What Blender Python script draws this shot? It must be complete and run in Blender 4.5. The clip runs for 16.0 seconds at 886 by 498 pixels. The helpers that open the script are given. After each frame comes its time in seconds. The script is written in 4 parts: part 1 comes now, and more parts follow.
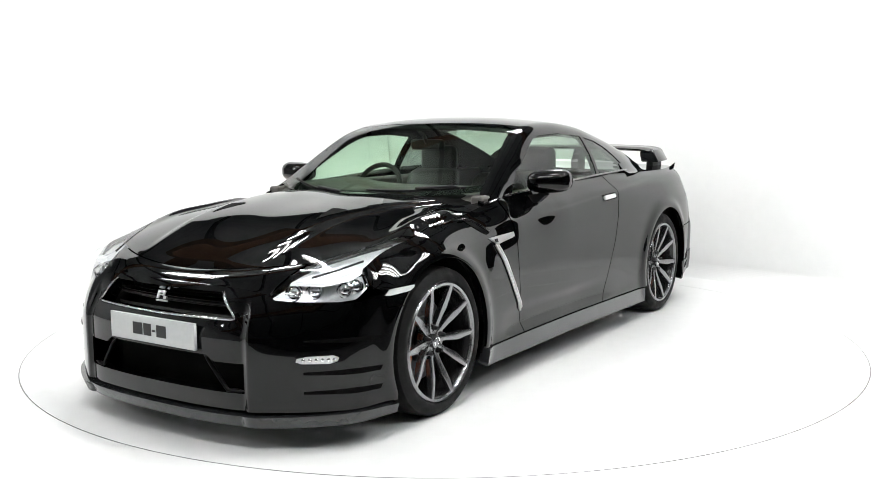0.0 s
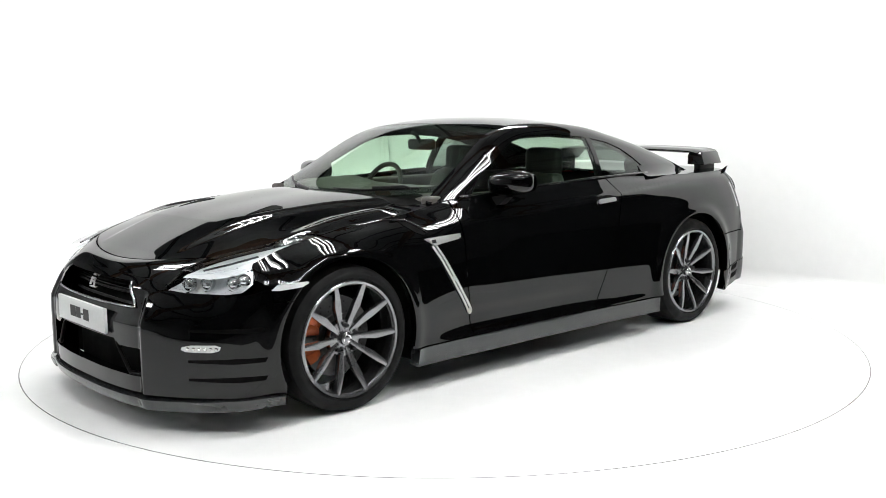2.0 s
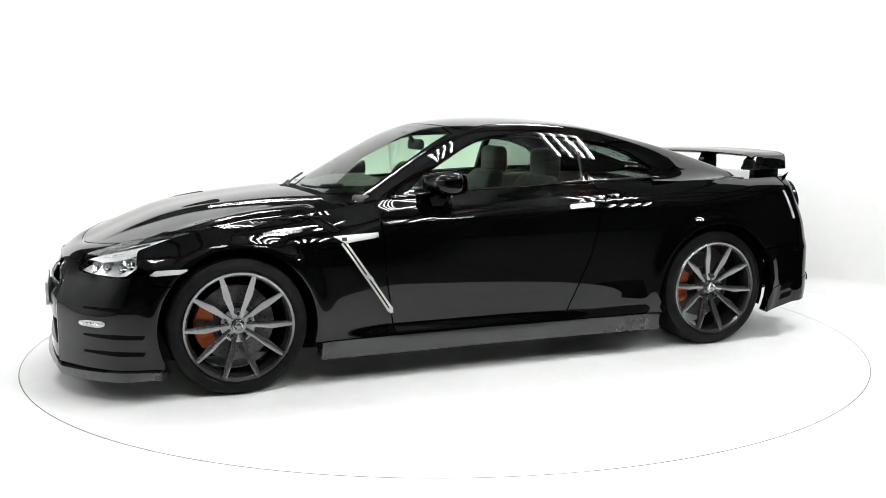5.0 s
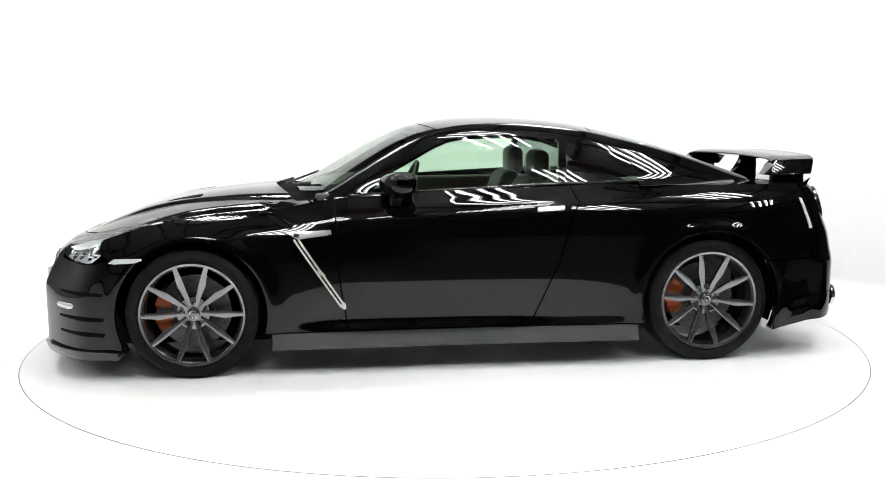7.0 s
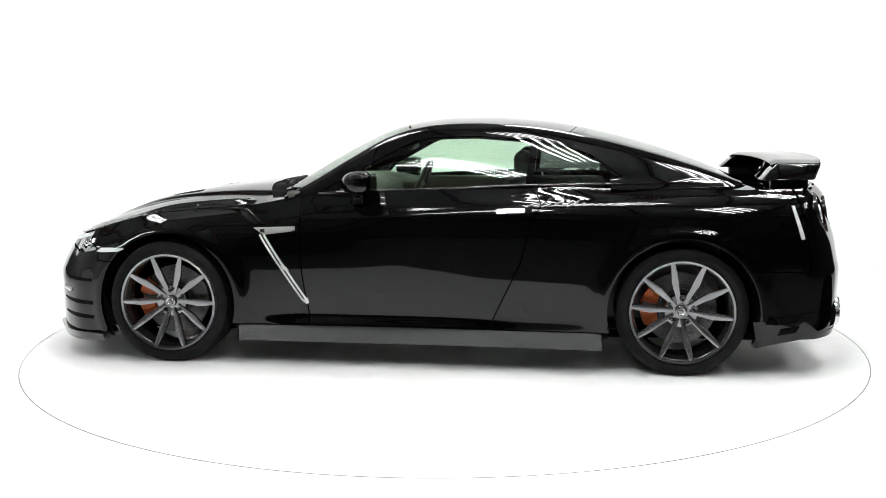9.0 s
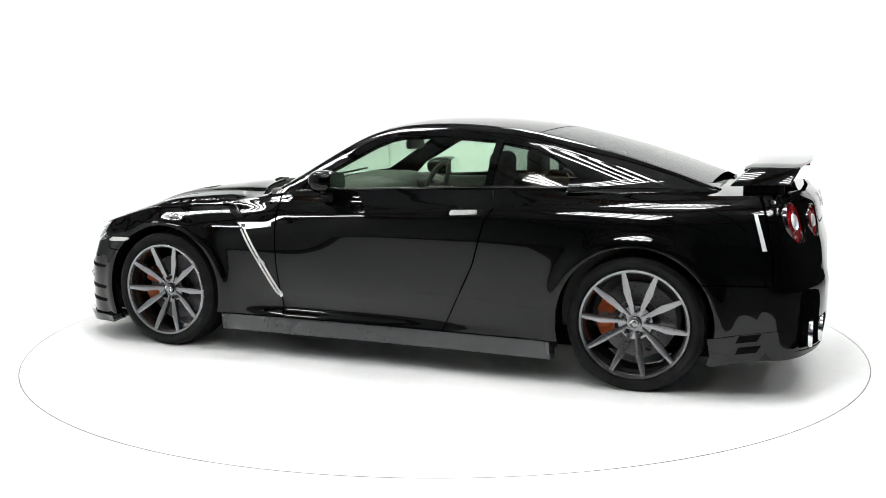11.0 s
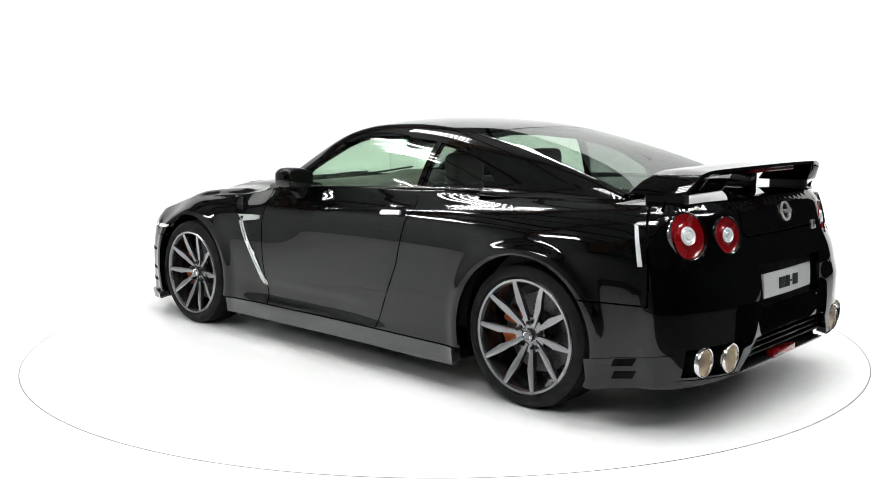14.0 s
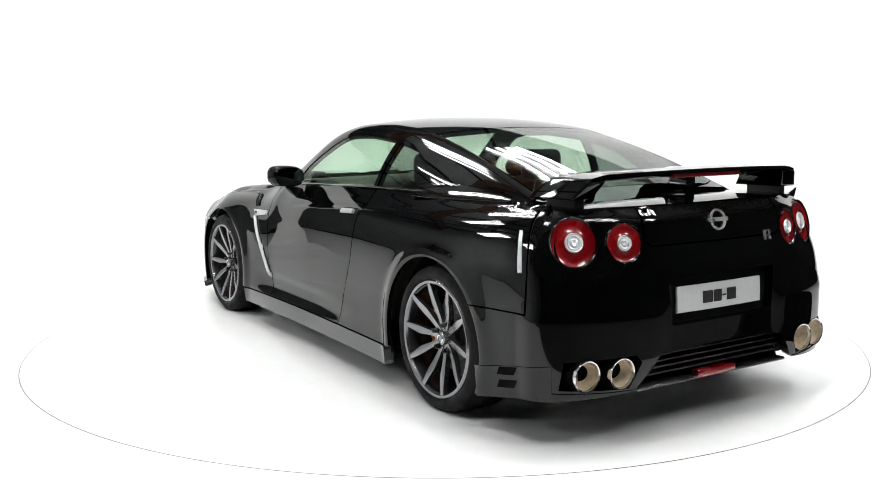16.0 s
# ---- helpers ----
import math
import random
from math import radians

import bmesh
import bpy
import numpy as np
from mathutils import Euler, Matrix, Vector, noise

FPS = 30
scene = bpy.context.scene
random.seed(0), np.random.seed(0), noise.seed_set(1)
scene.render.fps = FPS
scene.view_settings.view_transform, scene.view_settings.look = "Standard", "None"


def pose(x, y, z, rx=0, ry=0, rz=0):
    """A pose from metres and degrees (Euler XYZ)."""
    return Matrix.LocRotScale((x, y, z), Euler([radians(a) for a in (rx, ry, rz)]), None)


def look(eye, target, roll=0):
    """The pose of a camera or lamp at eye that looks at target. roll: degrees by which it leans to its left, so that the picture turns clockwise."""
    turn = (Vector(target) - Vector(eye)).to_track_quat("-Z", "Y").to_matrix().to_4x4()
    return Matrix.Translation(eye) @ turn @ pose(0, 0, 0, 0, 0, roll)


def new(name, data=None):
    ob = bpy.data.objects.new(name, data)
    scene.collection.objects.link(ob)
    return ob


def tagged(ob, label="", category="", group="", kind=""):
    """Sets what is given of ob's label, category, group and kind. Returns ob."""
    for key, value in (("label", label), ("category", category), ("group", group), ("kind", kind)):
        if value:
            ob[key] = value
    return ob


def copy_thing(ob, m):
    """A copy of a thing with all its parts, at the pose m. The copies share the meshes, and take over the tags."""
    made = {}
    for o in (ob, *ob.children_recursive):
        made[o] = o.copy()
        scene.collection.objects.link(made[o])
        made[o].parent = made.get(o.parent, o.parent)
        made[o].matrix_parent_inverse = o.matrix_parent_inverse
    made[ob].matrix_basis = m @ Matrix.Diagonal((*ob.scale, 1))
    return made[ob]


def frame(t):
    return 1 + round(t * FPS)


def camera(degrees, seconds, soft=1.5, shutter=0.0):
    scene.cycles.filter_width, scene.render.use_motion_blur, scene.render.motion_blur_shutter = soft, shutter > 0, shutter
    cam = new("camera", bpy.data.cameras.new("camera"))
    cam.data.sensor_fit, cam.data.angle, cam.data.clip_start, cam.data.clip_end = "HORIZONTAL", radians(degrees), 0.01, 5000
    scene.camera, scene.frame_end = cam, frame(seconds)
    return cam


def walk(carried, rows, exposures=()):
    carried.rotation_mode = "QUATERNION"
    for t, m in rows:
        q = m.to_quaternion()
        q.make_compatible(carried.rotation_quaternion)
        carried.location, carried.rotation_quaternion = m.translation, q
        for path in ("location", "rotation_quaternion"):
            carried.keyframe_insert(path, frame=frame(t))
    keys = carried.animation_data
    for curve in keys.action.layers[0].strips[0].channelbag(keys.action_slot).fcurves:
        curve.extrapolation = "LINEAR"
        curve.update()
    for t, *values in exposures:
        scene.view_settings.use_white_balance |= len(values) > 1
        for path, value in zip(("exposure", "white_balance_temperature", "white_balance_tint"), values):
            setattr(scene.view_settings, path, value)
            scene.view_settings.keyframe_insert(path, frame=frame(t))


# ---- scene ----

from mathutils.geometry import delaunay_2d_cdt

# ---- camera: it stands still; the car turns on its turntable ----
EYE = Vector((0.0, -5.891, 1.352))
PAN, TILT, ROLL = radians(0.054), radians(-7.984), -0.313
AHEAD = Vector((-math.sin(PAN) * math.cos(TILT), math.cos(PAN) * math.cos(TILT), math.sin(TILT)))
cam = camera(50.07, 16.0, soft=0.7)
walk(cam, [(0.0, look(EYE, EYE + AHEAD, ROLL)), (16.0, look(EYE, EYE + AHEAD, ROLL))], exposures=[(0.0, 0.0), (16.0, 0.0)])

# ---- world and lights ----
world = bpy.data.worlds.new("world")
scene.world = world
world.use_nodes = True
world.node_tree.nodes["Background"].inputs[0].default_value = (0.9, 0.95, 1.0, 1)
world.node_tree.nodes["Background"].inputs[1].default_value = 0.01


# ---- materials ----
def material(name, color=(0.5, 0.5, 0.5), rough=0.5, metal=0.0, coat=0.0, bump=0.0, scale=40.0, vary=0.0, spec=0.5, glow=0.0, alpha_glass=0.0, ior=1.45):
    m = bpy.data.materials.new(name)
    m.use_nodes = True
    n, l = m.node_tree.nodes, m.node_tree.links
    b = n["Principled BSDF"]
    b.inputs["Base Color"].default_value = (*color, 1)
    b.inputs["Roughness"].default_value = rough
    b.inputs["Metallic"].default_value = metal
    b.inputs["Coat Weight"].default_value = coat
    b.inputs["Coat Roughness"].default_value = 0.012
    b.inputs["Coat IOR"].default_value = 1.5
    b.inputs["Specular IOR Level"].default_value = spec
    b.inputs["Transmission Weight"].default_value = alpha_glass
    b.inputs["IOR"].default_value = ior
    if glow:
        b.inputs["Emission Color"].default_value = (*color, 1)
        b.inputs["Emission Strength"].default_value = glow
    if bump or vary:
        tc = n.new("ShaderNodeTexCoord")
        fine, broad = n.new("ShaderNodeTexNoise"), n.new("ShaderNodeTexNoise")
        fine.inputs["Scale"].default_value, broad.inputs["Scale"].default_value = scale, scale / 14
        fine.inputs["Detail"].default_value = broad.inputs["Detail"].default_value = 4
        l.new(tc.outputs["Object"], fine.inputs["Vector"])
        l.new(tc.outputs["Object"], broad.inputs["Vector"])
        if vary:
            mix = n.new("ShaderNodeMath")
            mix.operation = "ADD"
            l.new(fine.outputs["Fac"], mix.inputs[0])
            l.new(broad.outputs["Fac"], mix.inputs[1])
            ramp = n.new("ShaderNodeMapRange")
            ramp.inputs["From Min"].default_value, ramp.inputs["From Max"].default_value = 0.6, 1.4
            ramp.inputs["To Min"].default_value, ramp.inputs["To Max"].default_value = 1 - vary, 1 + vary
            l.new(mix.outputs[0], ramp.inputs["Value"])
            mul = n.new("ShaderNodeVectorMath")
            mul.operation = "SCALE"
            mul.inputs[0].default_value = color
            l.new(ramp.outputs[0], mul.inputs["Scale"])
            l.new(mul.outputs[0], b.inputs["Base Color"])
            rr = n.new("ShaderNodeMapRange")
            rr.inputs["From Min"].default_value, rr.inputs["From Max"].default_value = 0.3, 0.7
            rr.inputs["To Min"].default_value, rr.inputs["To Max"].default_value = rough * (1 - vary), min(1, rough * (1 + vary))
            l.new(broad.outputs["Fac"], rr.inputs["Value"])
            l.new(rr.outputs[0], b.inputs["Roughness"])
        if bump:
            bp = n.new("ShaderNodeBump")
            bp.inputs["Strength"].default_value, bp.inputs["Distance"].default_value = bump, 0.002
            l.new(fine.outputs["Fac"], bp.inputs["Height"])
            l.new(bp.outputs[0], b.inputs["Normal"])
    return m


def thin_glass(name, tint, gloss=0.5):
    """A clear pane: light goes straight through, with a Fresnel reflection on top."""
    m = bpy.data.materials.new(name)
    m.use_nodes = True
    n, l = m.node_tree.nodes, m.node_tree.links
    out = n["Material Output"]
    n.remove(n["Principled BSDF"])
    clear, gl, mix, fr = n.new("ShaderNodeBsdfTransparent"), n.new("ShaderNodeBsdfGlossy"), n.new("ShaderNodeMixShader"), n.new("ShaderNodeLayerWeight")
    clear.inputs[0].default_value = (*tint, 1)
    gl.inputs["Roughness"].default_value = 0.01
    fr.inputs["Blend"].default_value = 0.5
    power, add = n.new("ShaderNodeMath"), n.new("ShaderNodeMath")
    power.operation, add.operation = "POWER", "MULTIPLY_ADD"
    power.inputs[1].default_value = 5.0
    add.inputs[1].default_value, add.inputs[2].default_value = 0.94, 0.06
    l.new(fr.outputs["Facing"], power.inputs[0])
    l.new(power.outputs[0], add.inputs[0])
    l.new(add.outputs[0], mix.inputs[0])
    l.new(clear.outputs[0], mix.inputs[1])
    l.new(gl.outputs[0], mix.inputs[2])
    l.new(mix.outputs[0], out.inputs[0])
    return m


PAINT = material("black_paint", (0.0010, 0.0011, 0.0012), 0.5, coat=1.0, spec=0.0)
PAINT.node_tree.nodes["Principled BSDF"].inputs["Coat IOR"].default_value = 1.42
SATIN = material("grey_lip_paint", (0.02, 0.0215, 0.023), 0.24, coat=0.6, vary=0.05, scale=40)
PLASTIC = material("black_plastic", (0.005, 0.005, 0.005), 0.45, spec=0.25, bump=0.2, scale=300, vary=0.2)
# black for hidden insides and borders, and for recess shade painted on flat
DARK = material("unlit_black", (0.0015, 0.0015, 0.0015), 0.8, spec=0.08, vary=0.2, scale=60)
RUBBER = material("tyre_rubber", (0.0045, 0.0045, 0.0045), 0.66, spec=0.2, bump=0.3, scale=220, vary=0.25)
ALLOY = material("machined_alloy", (0.25, 0.25, 0.258), 0.26, metal=0.92)
GLOSS_TRIM = material("gloss_black_trim", (0.004, 0.004, 0.004), 0.18, coat=1.0, vary=0.1, scale=90)
GUNMETAL = material("dark_alloy", (0.035, 0.035, 0.037), 0.3, metal=0.7, vary=0.2, scale=200)
BARREL = material("black_rim_barrel", (0.012, 0.012, 0.012), 0.25, coat=0.3)
CHROME = material("chrome", (0.75, 0.75, 0.76), 0.12, metal=1.0, vary=0.1, scale=120)
SATIN_CHROME = material("brushed_trim", (0.7, 0.7, 0.7), 0.3, metal=0.85, vary=0.1, scale=150)
CALIPER = material("orange_caliper_paint", (0.42, 0.075, 0.012), 0.35, coat=0.3, vary=0.15, scale=80)
DISC = material("brake_disc_steel", (0.075, 0.075, 0.075), 0.34, metal=0.9, vary=0.2, scale=90)
HOLE = material("disc_hole", (0.01, 0.01, 0.01), 0.8, vary=0.1)
PLATE = material("plate_silver", (0.62, 0.63, 0.63), 0.5, vary=0.05, scale=60)
INK = material("plate_lettering", (0.02, 0.02, 0.02), 0.5, vary=0.1)
RED = material("red_lens", (0.2, 0.002, 0.004), 0.25, spec=0.2, coat=1.0, bump=0.4, vary=0.2, scale=120)
RED_DARK = material("deep_red_lens", (0.14, 0.004, 0.006), 0.12, coat=1.0, vary=0.2, scale=120)
LAMP_WHITE = material("lamp_reflector", (0.82, 0.83, 0.84), 0.18, metal=0.3, bump=0.8, scale=45, vary=0.15)
LAMP_CLEAR = material("frosted_lens", (0.62, 0.63, 0.63), 0.25, coat=1.0, bump=0.5, scale=180, vary=0.1)
EXHAUST = material("heat_tinted_steel", (0.55, 0.46, 0.33), 0.5, metal=0.2, vary=0.3, scale=50)
GLASS = thin_glass("tinted_glass", (0.70, 0.84, 0.72))
QUARTER_GLASS = thin_glass("privacy_glass", (0.27, 0.32, 0.29))
REAR_GLASS = thin_glass("dark_tinted_glass", (0.62, 0.72, 0.64))
LENS = thin_glass("clear_lens", (0.93, 0.95, 0.96))
LEATHER = material("grey_leather", (0.06, 0.055, 0.05), 0.55, bump=0.3, scale=250, vary=0.15)
SEAT = material("seat_leather", (0.025, 0.024, 0.023), 0.5, bump=0.3, scale=250, vary=0.2)
MIRROR = material("mirror_glass", (0.8, 0.85, 0.82), 0.02, metal=1.0)
WHITE = material("studio_white_paint", (0.80, 0.80, 0.795), 0.55, bump=0.08, scale=12, vary=0.02)
FLOOR = material("turntable_white", (0.85, 0.85, 0.845), 0.38, bump=0.05, scale=10, vary=0.03)
GAP = material("gap_shadow_rubber", (0.24, 0.24, 0.24), 0.7, vary=0.2)
HALL = material("hall_dark", (0.018, 0.018, 0.02), 0.9, vary=0.4, scale=3)
HALL_PALE = material("hall_pale_wall", (0.42, 0.43, 0.43), 0.8, vary=0.2, scale=4)
HALL_FLOOR = material("hall_floor_grey", (0.08, 0.081, 0.083), 0.6, vary=0.3, scale=5)
BEAM = material("brown_beam", (0.11, 0.05, 0.022), 0.7, vary=0.35, scale=14)
TUBE = material("tube_glow", (0.985, 1.0, 1.0), 0.5, glow=72.0)
ROOFING = material("grey_roof_sheet", (0.26, 0.265, 0.265), 0.8, vary=0.25, scale=4)
HOUSING = material("lamp_housing", (0.5, 0.5, 0.48), 0.6, vary=0.1)


# ---- mesh helpers ----
def link(name, verts, faces, mat, parent=None, smooth=True, label=""):
    me = bpy.data.meshes.new(name)
    me.from_pydata([tuple(v) for v in verts], [], faces)
    me.materials.append(mat)
    me.polygons.foreach_set("use_smooth", [smooth] * len(me.polygons))
    me.update()
    ob = new(name, me)
    ob.parent = parent
    return tagged(ob, label=label)


def part(name, bm, mat, parent, label="", smooth=True, angle=35):
    bmesh.ops.recalc_face_normals(bm, faces=bm.faces)
    if smooth:
        for f in bm.faces:
            f.smooth = True
        for e in bm.edges:
            if len(e.link_faces) == 2 and e.calc_face_angle(0) > radians(angle):
                e.smooth = False
    me = bpy.data.meshes.new(name)
    bm.to_mesh(me)
    bm.free()
    me.materials.append(mat)
    ob = new(name, me)
    ob.parent = parent
    return tagged(ob, label=label)


def box(bm, x0, x1, y0, y1, z0, z1, bevel=0.0):
    g = bmesh.ops.create_cube(bm, size=1.0, matrix=Matrix.Translation(((x0 + x1) / 2, (y0 + y1) / 2, (z0 + z1) / 2)) @ Matrix.Diagonal((x1 - x0, y1 - y0, z1 - z0, 1)))
    if bevel:
        edges = {e for v in g["verts"] for e in v.link_edges}
        bmesh.ops.bevel(bm, geom=list(edges), offset=bevel, segments=3, affect="EDGES", profile=0.5)
    return bm


def curve(*knots):
    """A smooth monotone curve through (x, value) knots."""
    k = sorted(knots)
    xs, ys = np.array([a for a, _ in k], float), np.array([b for _, b in k], float)
    d = np.diff(ys) / np.diff(xs)
    m = np.empty(len(xs))
    m[0], m[-1] = d[0], d[-1]
    for i in range(1, len(xs) - 1):
        m[i] = 0 if d[i - 1] * d[i] <= 0 else 2 * d[i - 1] * d[i] / (d[i - 1] + d[i])

    def f(x):
        x = min(max(x, xs[0]), xs[-1])
        i = min(max(int(np.searchsorted(xs, x)) - 1, 0), len(xs) - 2)
        h = xs[i + 1] - xs[i]
        t = (x - xs[i]) / h
        return float(ys[i] * (1 + 2 * t) * (1 - t) ** 2 + m[i] * h * t * (1 - t) ** 2 + ys[i + 1] * t * t * (3 - 2 * t) + m[i + 1] * h * t * t * (t - 1))
    return f


def eased(f, x0, x1, w):
    """A curve with its knots rounded off over w."""
    xs = np.linspace(x0 - 3 * w, x1 + 3 * w, 400)
    lo, hi = (f(x0 + 0.01) - f(x0)) / 0.01, (f(x1) - f(x1 - 0.01)) / 0.01
    ys = np.array([f(x0) + lo * (x - x0) if x < x0 else f(x1) + hi * (x - x1) if x > x1 else f(x) for x in xs])
    k = np.exp(-((np.arange(-60, 61) * (xs[1] - xs[0])) / w) ** 2)
    pad = np.r_[ys[0] + (np.arange(-60, 0)) * (ys[1] - ys[0]), ys, ys[-1] + np.arange(1, 61) * (ys[-1] - ys[-2])]
    out = np.convolve(pad, k / k.sum(), "valid")
    return lambda x: float(np.interp(x, xs, out))


def dense(loop, step):
    out = []
    for a, b in zip(loop, loop[1:] + loop[:1]):
        n = max(1, int(math.dist(a, b) / step + 0.5))
        out += [(a[0] + (b[0] - a[0]) * i / n, a[1] + (b[1] - a[1]) * i / n) for i in range(n)]
    return out


def inside(p, loop):
    c = False
    x, y = p
    j = loop[-1]
    for i in loop:
        if (i[1] > y) != (j[1] > y) and x < (j[0] - i[0]) * (y - i[1]) / (j[1] - i[1]) + i[0]:
            c = not c
        j = i
    return c


def near(p, pts, r):
    return any((p[0] - q[0]) ** 2 + (p[1] - q[1]) ** 2 < r * r for q in pts)


def panel(name, loop, surf, mat, parent, holes=(), step=0.03, thick=0.012, lift=0.0, label="", aspect=1.0):
    """A sheet of bodywork: the region of a surface's own two coordinates inside loop and outside holes, with a turned-in rim."""
    loops = [dense(list(loop), step)] + [dense(list(h), step) for h in holes]
    pts, edges = [], []
    for lp in loops:
        b = len(pts)
        pts += lp
        edges += [(b + i, b + (i + 1) % len(lp)) for i in range(len(lp))]
    u0, u1 = min(p[0] for p in loops[0]), max(p[0] for p in loops[0])
    v0, v1 = min(p[1] for p in loops[0]), max(p[1] for p in loops[0])
    border = np.array(pts)
    grid = []
    nv = int((v1 - v0) / (step * aspect)) + 1
    nu = int((u1 - u0) / step) + 1
    for i in range(nu + 1):
        for j in range(nv + 1):
            p = (u0 + i * step, v0 + j * step * aspect + (0.37 * step * aspect if i % 2 else 0))
            if inside(p, loops[0]) and not any(inside(p, h) for h in loops[1:]) and ((border - p) ** 2).sum(1).min() > (0.45 * step * min(1, aspect)) ** 2:
                grid.append(p)
    res = delaunay_2d_cdt([Vector(p) for p in pts + grid], edges, [], 0, 1e-6)
    v2, tris = res[0], res[2]
    keep = []
    for t in tris:
        c = ((v2[t[0]].x + v2[t[1]].x + v2[t[2]].x) / 3, (v2[t[0]].y + v2[t[1]].y + v2[t[2]].y) / 3)
        if inside(c, loops[0]) and not any(inside(c, h) for h in loops[1:]):
            keep.append(tuple(t))
    e = 0.004
    P, N = [], []
    for v in v2:
        a = Vector(surf(v.x, v.y))
        n = (Vector(surf(v.x + e, v.y)) - Vector(surf(v.x - e, v.y))).cross(Vector(surf(v.x, v.y + e)) - Vector(surf(v.x, v.y - e)))
        n = n.normalized() if n.length > 1e-12 else Vector((0, 0, 1))
        P.append(a)
        N.append(n)
    # outward: away from the car's core
    core = Vector((0, 0, 0.45))
    s = sum((1 if n.dot(Vector((p.x * 0.3, p.y, (p.z - core.z)))) > 0 else -1) for p, n in zip(P, N))
    if s < 0:
        N = [-n for n in N]
    P = [p + n * lift for p, n in zip(P, N)]
    faces = []
    for a, b, c in keep:
        f = (a, b, c)
        if (P[b] - P[a]).cross(P[c] - P[a]).dot(N[a]) < 0:
            f = (a, c, b)
        faces.append(f)
    count = {}
    for f in faces:
        for a, b in zip(f, f[1:] + f[:1]):
            count[(a, b)] = count.get((a, b), 0) + 1
    rim = {}
    V, M = list(P), list(N)
    for a, b in list(count):
        if (b, a) not in count:
            out = (P[b] - P[a]).cross(N[a])
            for q in (a, b):
                if q not in rim:
                    rim[q] = (len(V), len(V) + 1)
                    V += [P[q], P[q] - N[q] * thick]
                    M += [Vector(out), Vector(out)]
                else:
                    M[rim[q][0]] = M[rim[q][1]] = M[rim[q][0]] + out
            faces.append((rim[b][0], rim[a][0], rim[a][1], rim[b][1]))
    ob = link(name, V, faces, mat, parent, True, label)
    ob.data.normals_split_custom_set_from_vertices([tuple(m.normalized()) if m.length > 0 else (0, 0, 1) for m in M])
    return ob


def mirror(ob, name=None, parent=None):
    """The same part on the car's other side."""
    me = ob.data.copy()
    nrm = [tuple(v.vector) for v in me.corner_normals] if me.has_custom_normals else None
    loops = [tuple(p.loop_indices) for p in me.polygons]
    for v in me.vertices:
        v.co.y = -v.co.y
    me.flip_normals()
    if nrm:
        by = {}
        for c, q in zip(ob.data.loops, nrm):
            by[c.vertex_index] = (q[0], -q[1], q[2])
        me.normals_split_custom_set_from_vertices([by.get(i, (0, 0, 1)) for i in range(len(me.vertices))])
    o = new(name or ob.name.split(".")[0], me)
    o.parent = parent or ob.parent
    if "label" in ob:
        o["label"] = ob["label"]
    for c in ob.children:
        mirror(c, parent=o)
    return o


def tube(name, pts, r, mat, parent, closed=False, label="", n=8, flat=1.0):
    """A rod along points, round or flattened."""
    V, F = [], []
    m = len(pts)
    P = [Vector(p) for p in pts]
    for i, p in enumerate(P):
        a = P[(i - 1) % m] if closed or i else P[0]
        b = P[(i + 1) % m] if closed or i < m - 1 else P[-1]
        t = (b - a).normalized()
        s = t.cross(Vector((0, 0, 1)))
        s = s.normalized() if s.length > 1e-3 else Vector((0, 1, 0))
        u = s.cross(t)
        V += [p + (s * math.cos(q) * r * flat + u * math.sin(q) * r) for q in (2 * math.pi * k / n for k in range(n))]
    for i in range(m if closed else m - 1):
        for k in range(n):
            j = (i + 1) % m
            F.append((i * n + k, i * n + (k + 1) % n, j * n + (k + 1) % n, j * n + k))
    if not closed:
        F += [tuple(range(n))[::-1], tuple((m - 1) * n + k for k in range(n))]
    return link(name, V, F, mat, parent, True, label)


def lathe(name, prof, mat, parent, at=(0, 0, 0), axis="y", n=64, label="", rot=None):
    """A turned shape: (radius, offset along the axis) pairs."""
    V, F = [], []
    for r, o in prof:
        for k in range(n):
            a = 2 * math.pi * k / n
            V.append(Vector((r * math.cos(a), o, r * math.sin(a))))
    if rot is not None:
        V = [rot @ v for v in V]
    V = [v + Vector(at) for v in V]
    for i in range(len(prof) - 1):
        for k in range(n):
            F.append((i * n + k, i * n + (k + 1) % n, (i + 1) * n + (k + 1) % n, (i + 1) * n + k))
    ob = link(name, V, F, mat, parent, True, label)
    bm = bmesh.new()
    bm.from_mesh(ob.data)
    bmesh.ops.remove_doubles(bm, verts=bm.verts, dist=1e-5)
    bmesh.ops.recalc_face_normals(bm, faces=bm.faces)
    for e in bm.edges:
        if len(e.link_faces) == 2 and e.calc_face_angle(0) > radians(32):
            e.smooth = False
    bm.to_mesh(ob.data)
    bm.free()
    return ob


# ---- the studio ----
def cove_wall(name, a, b, height, r, mat, back=0.0):
    """A wall from a to b that meets the floor in a cove of radius r, 0.2 m thick."""
    a, b = Vector((*a, 0)), Vector((*b, 0))
    t = (b - a).normalized()
    nrm = Vector((-t.y, t.x, 0))
    prof = [(r - r * math.sin(q) , r - r * math.cos(q)) for q in np.linspace(0, math.pi / 2, 14)]
    prof = [(-o, z) for o, z in prof] + [(0, height), (0.2, height), (0.2, -0.05), (-r, -0.05)]
    V, F = [], []
    for p in (a, b):
        V += [p + nrm * o + Vector((0, 0, z)) for o, z in prof]
    k = len(prof)
    F = [(i, (i + 1) % k, k + (i + 1) % k, k + i) for i in range(k)] + [tuple(range(k))[::-1], tuple(range(k, 2 * k))]
    return tagged(link(name, V, F, mat, None, False), kind="structure")


